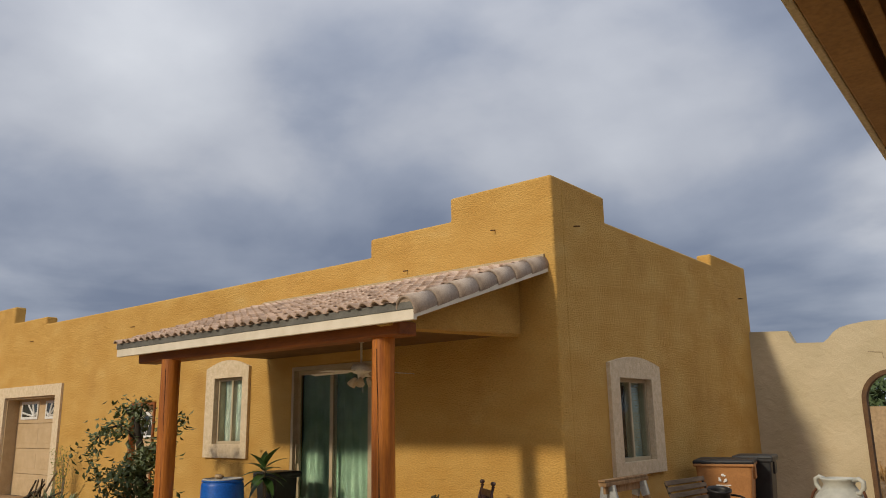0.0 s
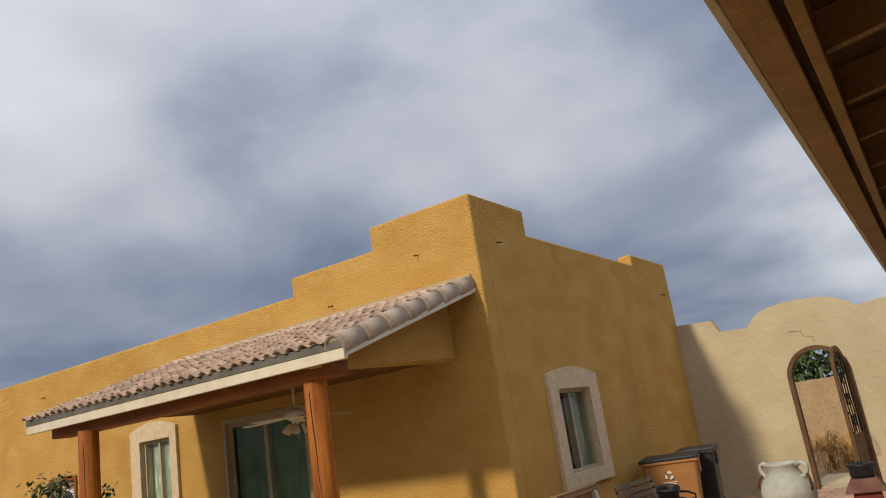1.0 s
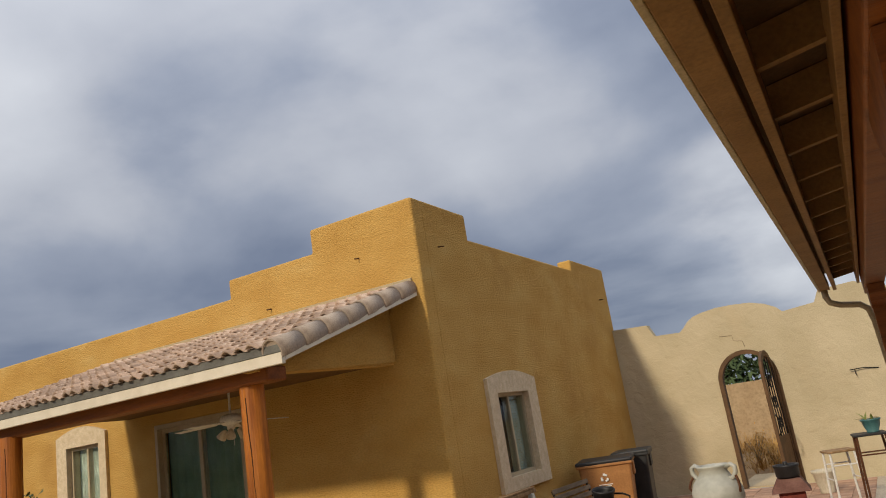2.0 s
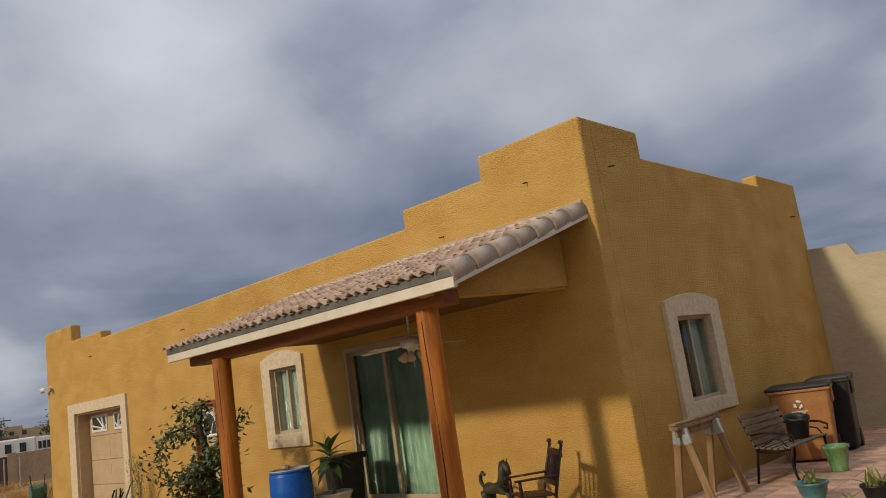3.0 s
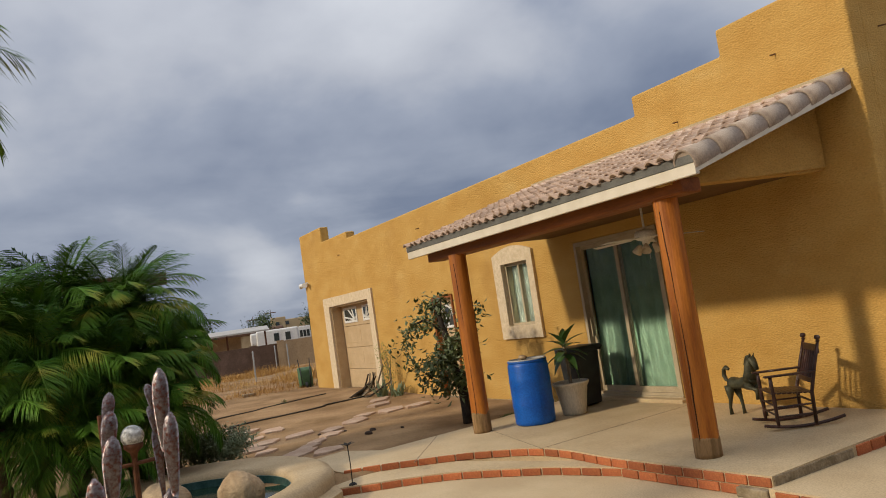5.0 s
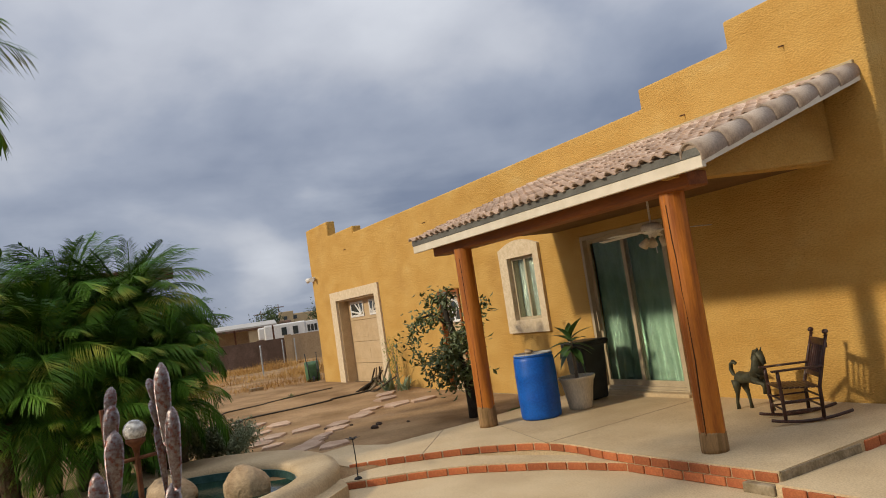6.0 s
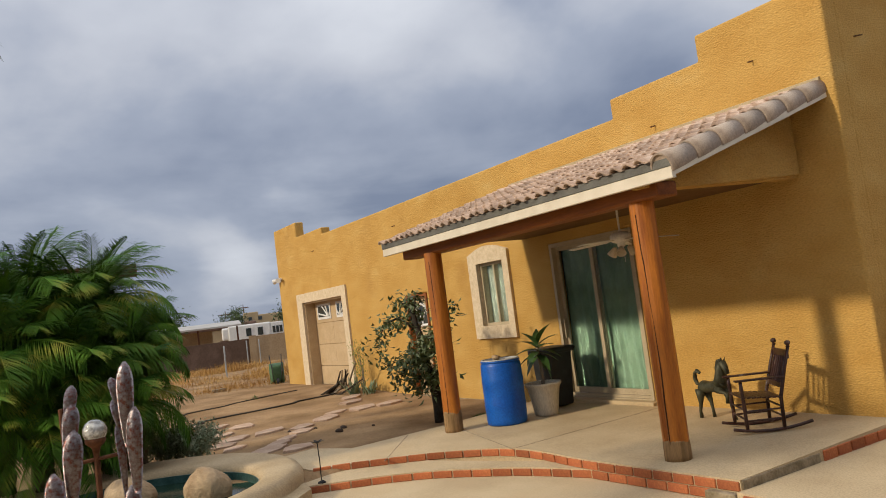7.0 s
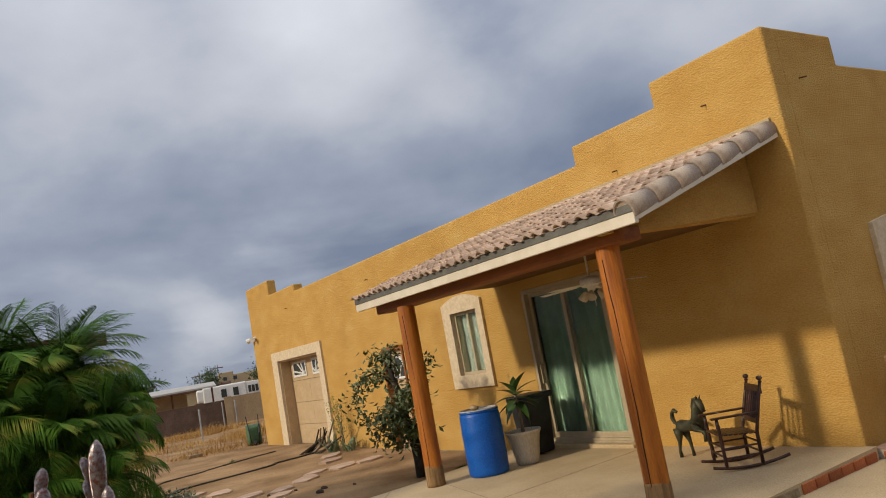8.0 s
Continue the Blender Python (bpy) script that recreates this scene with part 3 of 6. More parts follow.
def tile_mesh(w, length, n=12):
    """One S-shaped clay tile: a barrel and a pan, with thickness."""
    bm = bmesh.new()
    t = 0.016

    def prof(s):
        return 0.026 + 0.023 * math.cos((s - 0.32) * 2 * math.pi) if s < 0.82 else 0.026 + 0.023 * math.cos(0.5 * 2 * math.pi)

    rows = []
    for y, lift in ((0.0, 0.038), (length, 0.0)):
        up = [bm.verts.new((w * 1.06 * k / n, y, prof(k / n) + lift)) for k in range(n + 1)]
        dn = [bm.verts.new((w * 1.06 * k / n, y, prof(k / n) + lift - t)) for k in range(n + 1)]
        rows.append((up, dn))
    (u0, d0), (u1, d1) = rows
    for k in range(n):
        bm.faces.new((u0[k], u0[k + 1], u1[k + 1], u1[k]))
        bm.faces.new((d0[k], d1[k], d1[k + 1], d0[k + 1]))
        bm.faces.new((u0[k], d0[k], d0[k + 1], u0[k + 1]))
    bm.faces.new((u0[0], u1[0], d1[0], d0[0]))
    bm.faces.new((u0[n], d0[n], d1[n], u1[n]))
    me = bpy.data.meshes.new("tile")
    bmesh.ops.recalc_face_normals(bm, faces=bm.faces[:])
    bm.to_mesh(me)
    bm.free()
    me.materials.append(TILE)
    for p in me.polygons:
        p.use_smooth = len(p.vertices) == 4 and abs(p.normal.y) < 0.7
    return me


def lay_tiles():
    rnd = random.Random(4)
    upper = bmesh.new()
    slope = math.atan2(TZ - EZ, -EY)
    run = -EY / math.cos(slope)
    cols, rows = 33, 11
    w, e = (RX1 - 0.12 - RX0) / cols, run / rows
    meshes = [tile_mesh(w, e * 1.16), tile_mesh(w * 1.01, e * 1.13)]
    for r in range(rows):
        for c in range(cols):
            y = EY - 0.05 + r * e * math.cos(slope)
            if r == rows - 1 and c == 11:
                continue
            m = pose(RX0 + c * w + rnd.uniform(-0.006, 0.006), y + rnd.uniform(-0.018, 0.018), deck_z(y) + 0.016 + rnd.uniform(0, 0.008), math.degrees(slope), rnd.uniform(-1, 1), rnd.uniform(-0.8, 0.8))
            if r < 9:
                shared("tile", meshes[(r + c) % 2], porch, m)
            else:
                bmt = bmesh.new()
                bmt.from_mesh(meshes[(r + c) % 2])
                bmesh.ops.transform(bmt, matrix=m, verts=bmt.verts[:])
                joined(upper, bmt)
    rest = part("tile_rows", upper, TILE, porch, "upper rows of clay tiles")
    rest["kind"] = "stuff"
    # half-round caps down the rake
    bm = bmesh.new()
    n, t, length = 14, 0.016, run / 7
    ring = []
    for y, r in ((0.0, 0.120), (length * 1.14, 0.104)):
        up = [bm.verts.new((r * math.cos(math.pi * (k / n * 1.16 - 0.16)), y, 1.08 * r * math.sin(math.pi * (k / n * 1.16 - 0.16)))) for k in range(n + 1)]
        dn = [bm.verts.new(((r - t) * math.cos(math.pi * (k / n * 1.16 - 0.16)), y, 1.08 * (r - t) * math.sin(math.pi * (k / n * 1.16 - 0.16)))) for k in range(n + 1)]
        ring.append((up, dn))
    (u0, d0), (u1, d1) = ring
    for k in range(n):
        bm.faces.new((u0[k], u0[k + 1], u1[k + 1], u1[k]))
        bm.faces.new((d0[k], d1[k], d1[k + 1], d0[k + 1]))
        bm.faces.new((u0[k], d0[k], d0[k + 1], u0[k + 1]))
        bm.faces.new((u1[k], u1[k + 1], d1[k + 1], d1[k]))
    bmesh.ops.recalc_face_normals(bm, faces=bm.faces[:])
    me = bpy.data.meshes.new("cap_tile")
    bm.to_mesh(me)
    bm.free()
    me.materials.append(CAPTILE)
    for p in me.polygons:
        p.use_smooth = abs(p.normal.y) < 0.7
    for k in range(7):
        y = EY - 0.03 + k * length * math.cos(slope)
        shared("cap_tile", me, porch, pose(RX1, y, deck_z(y) - 0.022, math.degrees(slope) - 1.0, rnd.uniform(-1.5, 1.5), rnd.uniform(-1, 1)))

    plug = lathe([(0.001, -0.012), (0.104, -0.012), (0.104, 0.012), (0.001, 0.012)], 24)
    e = part("mortar_plug", plug, CAPTILE, porch)
    e.matrix_basis = pose(RX1, EY + 0.0, deck_z(EY) - 0.012, 90 + math.degrees(slope))


lay_tiles()

# ---------- slab, steps, patio ----------
def smooth_line(pts, n=8):
    out = []
    P = [Vector(p) for p in pts]
    for i in range(len(P) - 1):
        a, b, c, d = P[max(i - 1, 0)], P[i], P[i + 1], P[min(i + 2, len(P) - 1)]
        for k in range(n):
            t = k / n
            out.append(tuple(0.5 * ((2 * b) + (c - a) * t + (2 * a - 5 * b + 4 * c - d) * t * t + (3 * b - a - 3 * c + d) * t ** 3)))
    return out + [tuple(P[-1])]


EDGE = [(-4.51, -4.42), (-4.35, -4.03), (-4.05, -3.55), (-3.72, -3.11), (-3.30, -2.76), (-3.00, -2.60), (-2.53, -2.53), (-1.75, -2.57), (-0.62, -2.53), (0.10, -2.50)]
slab = prism([(0.10, -2.50), (0.10, 0.02), (-5.55, 0.02), (-5.42, -1.2), (-5.30, -2.12), (-5.28, -3.55), (-5.95, -3.85), (-5.8, -4.6)] + smooth_line(EDGE)[:-1], -0.5, 0.0)
for v in slab.verts:
    if v.co.z > -0.3:
        v.co.z = 0.019 * v.co.y
tagged(part("porch_slab", slab, CONCRETE), "tan concrete porch slab with curved brick edge", "floor", kind="structure")
for x0, y0, x1, y1 in ((-5.3, -2.0, -2.9, -2.6), (-2.9, -2.55, -2.9, -0.02), (-5.25, -2.7, -4.0, -3.7)):
    j = tube([(x0, y0, 0.019 * y0 - 0.002), (x1, y1, 0.019 * y1 - 0.002)], 0.006, 4)
    part("joint", j, RAW, bpy.data.objects["porch_slab"])
STEP = [(-4.10, -4.88), (-3.88, -4.47), (-3.60, -3.94), (-3.25, -3.49), (-2.78, -3.13), (-2.33, -2.84), (-1.63, -2.555)]
tagged(part("step", prism(smooth_line(STEP) + [(-1.8, -2.3), (-4.6, -3.6)], -0.5, -0.142), CONCRETE), "curved concrete step edged in brick", "step", kind="structure")
tagged(part("lower_patio", prism([(-4.4, -14), (3.9, -14), (3.9, -2.3), (-4.4, -2.3)], -0.6, -0.232), CONCRETE), "tan concrete lower patio", "patio", kind="structure")
tagged(part("side_path", prism([(0.10, -2.56), (3.9, -2.56), (3.9, 0.06), (0.10, 0.06)], -0.6, -0.132), CONCRETE), "tan concrete path beside the porch slab", "path", kind="structure")


def patio_z(y):
    return -0.03 - 0.0125 * max(y, 0)


bed = prism([(0.10, 0.06), (14, 0.06), (14, 7.3), (0.0, 7.3), (0.0, 0.06)], -0.6, 0.0)
for v in bed.verts:
    if v.co.z > -0.3:
        v.co.z = patio_z(v.co.y) - 0.012
tile_patio = tagged(part("tile_patio", bed, MORTAR), "red terracotta tiled side patio", "patio", kind="structure")

# ---------- white garden wall ----------
def garden_wall():
    top = [(-0.3, 3.15), (0.70, 3.10), (0.80, 2.865), (1.30, 2.84), (1.38, 2.90), (1.48, 3.01), (1.60, 3.085), (1.78, 3.13), (2.05, 3.165), (2.35, 3.16), (2.65, 3.135), (2.9, 3.06), (3.08, 2.96), (3.17, 2.86), (3.72, 2.91), (3.82, 3.11), (4.4, 3.14), (5.0, 2.9), (9, 2.9)]
    gx0, gx1, spring = 1.80, 2.86, 1.78
    bm = bmesh.new()
    r = (gx1 - gx0) / 2
    arch = [(gx0 + r - r * math.cos(math.pi * k / 16), spring + r * math.sin(math.pi * k / 16)) for k in range(17)]

    def top_at(x):
        for (a, za), (b, zb) in zip(top, top[1:]):
            if a <= x <= b:
                return za + (zb - za) * (x - a) / (b - a)
        return top[-1][1]

    us = sorted({*[p[0] for p in top], *[p[0] for p in arch]})
    cols = []
    for a, b in zip(us, us[1:]):
        mid = (a + b) / 2
        if gx0 < mid < gx1:
            low = [spring + math.sqrt(max(r * r - (u - gx0 - r) ** 2, 0)) for u in (a, b)]
        else:
            low = [-0.4, -0.4]
        cols.append((a, b, low[0], low[1], top_at(a + 1e-4), top_at(b - 1e-4)))
    cache = {}

    def vert(x, z, y):
        key = (round(x, 4), round(z, 4), y)
        if key not in cache:
            cache[key] = bm.verts.new((x, y, z))
        return cache[key]

    for y in (7.2, 7.42):
        for a, b, la, lb, ta, tb in cols:
            bm.faces.new((vert(a, la, y), vert(b, lb, y), vert(b, tb, y), vert(a, ta, y)))
    for a, b, la, lb, ta, tb in cols:
        bm.faces.new([vert(a, ta, 7.2), vert(b, tb, 7.2), vert(b, tb, 7.42), vert(a, ta, 7.42)])
        if la > 0:
            bm.faces.new([vert(a, la, 7.2), vert(b, lb, 7.2), vert(b, lb, 7.42), vert(a, la, 7.42)])
    for x in (gx0, gx1):
        bm.faces.new([vert(x, -0.4, 7.2), vert(x, spring, 7.2), vert(x, spring, 7.42), vert(x, -0.4, 7.42)])
    w = tagged(part("garden_wall", bm, CREAM), "cream stucco garden wall with scalloped top", "wall", kind="structure")
    return w


garden_wall()

# ---------- the near porch roof, overhead ----------
def near_porch():
    p = empty("near_porch_roof", "brown timber patio roof with gutter, seen from below", "roof", m=pose(4.085, 0, 0, 0, 0, 1.12))
    y0, y1 = -13.0, 3.03
    z = 2.70
    part("gutter", box(0, 0.028, y0, y1, z - 0.02, z + 0.11, 0.006), GUTTER, p, "tan metal rain gutter")
    part("gutter_floor", box(0.028, 0.138, y0, y1, z - 0.018, z + 0.10, 0.006), DARKWOOD, p, "brown painted gutter underside")
    part("fascia", box(0.172, 0.215, y0, y1, z - 0.03, z + 0.15, 0.004), DARKWOOD, p)
    part("trim_board", box(0.45, 0.482, y0, y1 - 0.1, z - 0.01, z + 0.13, 0.004), DARKWOOD, p)
    deck = box(0.03, 5.2, y0, y1 - 0.02, 0, 1)
    for v in deck.verts:
        v.co.z = z + 0.18 + v.co.x * 0.14 + (0.03 if v.co.z > 0.5 else 0)
    part("deck", deck, RAFTER, p)
    for k in range(26):
        y = y1 - 0.57 - k * 0.62
        r = box(0.216, 5.1, y - 0.022, y + 0.022, 0, 1)
        for v in r.verts:
            v.co.z = z + 0.175 + v.co.x * 0.14 - (0.15 if v.co.z < 0.5 else 0)
        part("rafter", r, DARKWOOD, p)
    s = [(0.07, y1 - 0.10, z + 0.0), (0.07, y1 - 0.10, z - 0.10), (0.10, y1 - 0.09, z - 0.18), (0.20, y1 - 0.08, z - 0.23), (0.42, y1 - 0.06, z - 0.27), (0.50, y1 - 0.05, z - 0.34), (0.53, y1 - 0.05, z - 0.50), (0.60, y1 - 0.05, -0.06)]
    part("downspout", tube(s, 0.04, 10), GUTTER, p, smooth=True)
    part("post", box(0.52, 0.66, -5.25, -5.11, -0.10, z - 0.39, 0.01), BEAM, p)
    part("post", box(0.52, 0.66, 2.0, 2.14, -0.06, z - 0.39, 0.01), BEAM, p)
    part("post", box(0.52, 0.66, -12.5, -12.36, -0.10, z - 0.39, 0.01), BEAM, p)
    part("beam", box(0.50, 0.70, y0, y1 - 0.1, z - 0.16, z + 0.12, 0.012), BEAM, p, "red-brown stained beam")
    for y in (-5.18, 2.07, -12.43):
        c = prism([(-0.42, z - 0.165), (0.42, z - 0.165), (0.40, z - 0.26), (0.30, z - 0.34), (0.09, z - 0.40), (-0.09, z - 0.40), (-0.30, z - 0.34), (-0.40, z - 0.26)], 0.515, 0.685)
        for v in c.verts:
            v.co = (v.co.z, y + v.co.x, v.co.y)
        part("corbel", c, BEAM, p, "rounded timber corbel")


near_porch()
# invented wall out of view, added to enclose the east side
tagged(part("added_wall_east", box(9.4, 9.65, -14, 4, -0.4, 3.3), CREAM), "unseen plain stucco wall added to close the east side", "wall", kind="structure")
# unseen wall, added behind the camera to close the yard and dim horizon light
tagged(part("added_wall_south", box(-12, 9.4, -17.3, -17.0, -0.6, 1.9), CREAM), "unseen low stucco wall added to close the south and cut horizon light", "wall", kind="structure")
tagged(part("near_floor", box(3.9, 9.5, -14, -2.62, -0.6, -0.10), CONCRETE), "concrete floor of the near porch", "floor", kind="structure")

# ---------- materials of things ----------
BLUE = mat("blue_plastic", (0.002, 0.080, 0.40), (0.004, 0.11, 0.48), 5, 0.42, 0.06, 40, spec=0.35)
GREYLID = mat("dusty_lid", (0.42, 0.42, 0.40), (0.55, 0.54, 0.50), 8, 0.8, 0.2)
STONE = mat("tan_boulder", (0.33, 0.22, 0.12), (0.52, 0.38, 0.23), 4, 0.9, 0.8, 25, depth=0.03)
CREAMPOT = mat("cream_plastic_pot", (0.50, 0.44, 0.33), (0.60, 0.54, 0.42), 8, 0.7, 0.2, stretch=(1, 1, 0.3))
SOIL = mat("potting_soil", (0.03, 0.02, 0.013), (0.07, 0.045, 0.03), 20, 0.95, 0.8, 60)
BARK = mat("dark_bark", (0.025, 0.02, 0.014), (0.06, 0.045, 0.03), 12, 0.9, 0.7, 50)
GREYBARK = mat("plumeria_stem", (0.20, 0.16, 0.11), (0.28, 0.23, 0.16), 12, 0.85, 0.4)
LEAF = mat("broad_leaf", (0.035, 0.085, 0.018), (0.075, 0.15, 0.035), 3, 0.45, 0.1, 30, rand=0.2, spec=0.5)
TREELEAF = mat("citrus_leaf", (0.055, 0.078, 0.020), (0.135, 0.165, 0.055), 2, 0.5, 0.1, 30, spec=0.4)
# the yellow third colour paints sunlit highlights into the leaflets
PALM = mat("palm_leaflet", (0.034, 0.098, 0.011), (0.105, 0.21, 0.020), 1.7, 0.55, 0.0, 30, spec=0.12, c=(0.36, 0.33, 0.05), spread=(0.36, 0.60), rand=0.35, grain=0.3)
PALMSTEM = mat("palm_rib", (0.10, 0.13, 0.03), (0.16, 0.18, 0.05), 6, 0.5, 0.1)
PALMTRUNK = mat("palm_trunk", (0.06, 0.04, 0.022), (0.13, 0.09, 0.05), 8, 0.95, 1.0, 20, depth=0.03)
BLACKPL = mat("black_plastic", (0.010, 0.010, 0.011), (0.020, 0.020, 0.022), 6, 0.5, 0.1, spec=0.4)
BINBLACK = mat("charcoal_bin", (0.012, 0.013, 0.014), (0.028, 0.030, 0.031), 5, 0.5, 0.08, spec=0.4)
BINTAN = mat("tan_bin", (0.38, 0.17, 0.055), (0.45, 0.21, 0.07), 5, 0.5, 0.06, spec=0.4)
MAHOGANY = mat("worn_dark_red_wood", (0.030, 0.010, 0.007), (0.065, 0.024, 0.015), 9, 0.42, 0.15, 40, c=(0.35, 0.30, 0.25), spread=(0.40, 0.62), spec=0.45)
BRONZE = mat("green_bronze", (0.045, 0.045, 0.028), (0.10, 0.095, 0.055), 10, 0.55, 0.2, 50, metal=0.35)
FANWHITE = mat("antique_white_metal", (0.68, 0.64, 0.55), (0.76, 0.72, 0.62), 8, 0.45, 0.03)
LAMPGLASS = mat("amber_frosted_glass", (0.50, 0.40, 0.26), (0.60, 0.50, 0.34), 8, 0.3, 0.03)
IRON = mat("black_iron", (0.012, 0.011, 0.010), (0.028, 0.024, 0.020), 12, 0.6, 0.3, metal=0.5)
RUST = mat("rusted_iron", (0.09, 0.035, 0.016), (0.16, 0.065, 0.03), 12, 0.75, 0.4, metal=0.4)
SLATWOOD = mat("grey_bench_slat", (0.10, 0.07, 0.045), (0.20, 0.145, 0.095), 4, 0.8, 0.4, 50, stretch=(1, 0.3, 4))
LUMBER = mat("weathered_lumber", (0.22, 0.13, 0.06), (0.36, 0.23, 0.12), 4, 0.85, 0.4, 40, stretch=(4, 4, 0.5))
ZINC = mat("galvanised_bracket", (0.36, 0.38, 0.38), (0.46, 0.48, 0.48), 9, 0.45, 0.1, metal=0.6)
PLASTER = mat("white_glazed_clay", (0.36, 0.36, 0.31), (0.47, 0.465, 0.41), 4, 0.6, 0.3, 14, depth=0.008, grain=0.3, stain=(0.28, 0.27, 0.22, 0.6))
REDPAINT = mat("faded_red_paint", (0.13, 0.022, 0.016), (0.20, 0.04, 0.028), 7, 0.7, 0.3)
REDROOF = mat("rusty_brown_top", (0.13, 0.055, 0.04), (0.20, 0.10, 0.075), 7, 0.8, 0.3)
GREENGLAZE = mat("green_glaze", (0.055, 0.17, 0.05), (0.17, 0.30, 0.13), 7, 0.25, 0.1, stretch=(1, 1, 0.3), spec=0.5)
TEALGLAZE = mat("teal_glaze", (0.05, 0.15, 0.16), (0.09, 0.22, 0.23), 6, 0.3, 0.1, spec=0.5)
SUCCULENT = mat("yellow_green_succulent", (0.12, 0.16, 0.03), (0.30, 0.32, 0.08), 4, 0.5, 0.1)
COPPER = mat("hammered_copper", (0.26, 0.11, 0.085), (0.29, 0.23, 0.23), 38, 0.36, 0.3, 60, metal=0.9, c=(0.38, 0.35, 0.35), spread=(0.36, 0.47), grain=0.4)
BALL = mat("crackled_glass_ball", (0.20, 0.19, 0.17), (0.66, 0.65, 0.60), 26, 0.12, 0.8, 45, spec=0.6)
WATER = mat("pond_water", (0.012, 0.032, 0.018), (0.020, 0.046, 0.026), 2, 0.10, 0.2, 9, spec=0.25)
ADOBE = mat("tan_adobe_rim", (0.40, 0.29, 0.16), (0.50, 0.38, 0.23), 2, 0.9, 0.5, 45)
POOLTILE = mat("dark_green_pool_tile", (0.02, 0.06, 0.055), (0.05, 0.11, 0.10), 14, 0.3, 0.2)
FLAG = mat("pink_flagstone", (0.42, 0.28, 0.19), (0.54, 0.39, 0.28), 3, 0.9, 0.5, 40, rand=0.2)
STRAW = mat("dry_straw", (0.33, 0.165, 0.045), (0.55, 0.33, 0.10), 0.8, 0.9, 0.0)
GRASS = mat("green_grass", (0.05, 0.09, 0.015), (0.10, 0.15, 0.03), 2, 0.8, 0.0)
SAGE = mat("grey_green_leaf", (0.20, 0.25, 0.14), (0.30, 0.36, 0.22), 3, 0.8, 0.1)
BLOCK = mat("brown_block_wall", (0.12, 0.075, 0.05), (0.18, 0.115, 0.08), 1.5, 0.95, 0.3, 14)
TANBLOCK = mat("tan_block_wall", (0.36, 0.25, 0.14), (0.43, 0.31, 0.18), 1.5, 0.95, 0.3, 14)
FARTAN = mat("far_tan_stucco", (0.42, 0.32, 0.18), (0.48, 0.37, 0.22), 0.5, 0.95, 0.0)
FARBROWN = mat("far_brown_roof", (0.14, 0.09, 0.065), (0.19, 0.12, 0.09), 0.5, 0.95, 0.0)
FARTREE = mat("far_foliage", (0.05, 0.08, 0.03), (0.10, 0.14, 0.055), 0.6, 0.9, 0.0)
HOSE = mat("dark_hose", (0.03, 0.025, 0.018), (0.06, 0.05, 0.035), 6, 0.7, 0.05)
GREENTUB = mat("green_wheelbarrow_tub", (0.05, 0.11, 0.05), (0.08, 0.16, 0.075), 6, 0.6, 0.1)
MESQUITE = mat("mesquite_leaf", (0.045, 0.09, 0.015), (0.10, 0.17, 0.03), 1.2, 0.8, 0.0)


# ---------- on the porch ----------
def slab_z(y):
    return 0.019 * y


def blue_barrel():
    x, y = -4.36, -1.60
    b = empty("barrel", "blue plastic drum with grey lid on the porch", "barrel", m=pose(x, y, slab_z(y)))
    prof = [(0.255, 0.0), (0.272, 0.012), (0.278, 0.05), (0.283, 0.24), (0.288, 0.27), (0.283, 0.30), (0.284, 0.56), (0.289, 0.59), (0.284, 0.62), (0.279, 0.80), (0.27, 0.835), (0.258, 0.845), (0.272, 0.85), (0.276, 0.862), (0.27, 0.872), (0.25, 0.872)]
    part("drum", lathe(prof, 40), BLUE, b, smooth=True)
    part("lid", lathe([(0.262, 0.872), (0.268, 0.878), (0.262, 0.888), (0.235, 0.888), (0.23, 0.880), (0.02, 0.879)], 40), GREYLID, b, "dusty grey lid", smooth=True)
    s = tagged(part("stone", boulder(0.075, 0.05, 0.035, 5), STONE, smooth=True), "small tan stone lying on the barrel lid", "stone")
    s.matrix_world = pose(x + 0.02, y - 0.08, slab_z(y) + 0.913)
    s2 = copy_thing(s, pose(x - 0.10, y + 0.02, slab_z(y) + 0.905, 0, 0, 70))
    s2.scale = (0.7, 0.7, 0.7)


def boulder(a, b, c, seed, sub=3, rough=0.25):
    bm = bmesh.new()
    bmesh.ops.create_icosphere(bm, subdivisions=sub, radius=1)
    for v in bm.verts:
        k = 1 + rough * noise.noise(v.co * 1.1 + Vector((seed, seed * 2, 0))) + 0.09 * noise.noise(v.co * 3 + Vector((seed, 0, 0)))
        v.co = Vector((v.co.x * a, v.co.y * b, v.co.z * c)) * k
    return bm


blue_barrel()


def leaf_bm(length, width, droop=0.25, fold=0.25, n=5, bm=None, m=None):
    """A pointed leaf along +x with a folded midrib."""
    own = bmesh.new()
    rows = []
    for i in range(n + 1):
        s = i / n
        w = width * math.sin(math.pi * (0.06 + 0.90 * s) ** 0.8) * 0.5
        z = -droop * length * s * s
        rows.append([own.verts.new((length * s, -w, z + fold * w)), own.verts.new((length * s, 0, z)), own.verts.new((length * s, w, z + fold * w))])
    for a, b in zip(rows, rows[1:]):
        own.faces.new((a[0], b[0], b[1], a[1]))
        own.faces.new((a[1], b[1], b[2], a[2]))
    if m is not None:
        bmesh.ops.transform(own, matrix=m, verts=own.verts[:])
    return joined(bm, own)


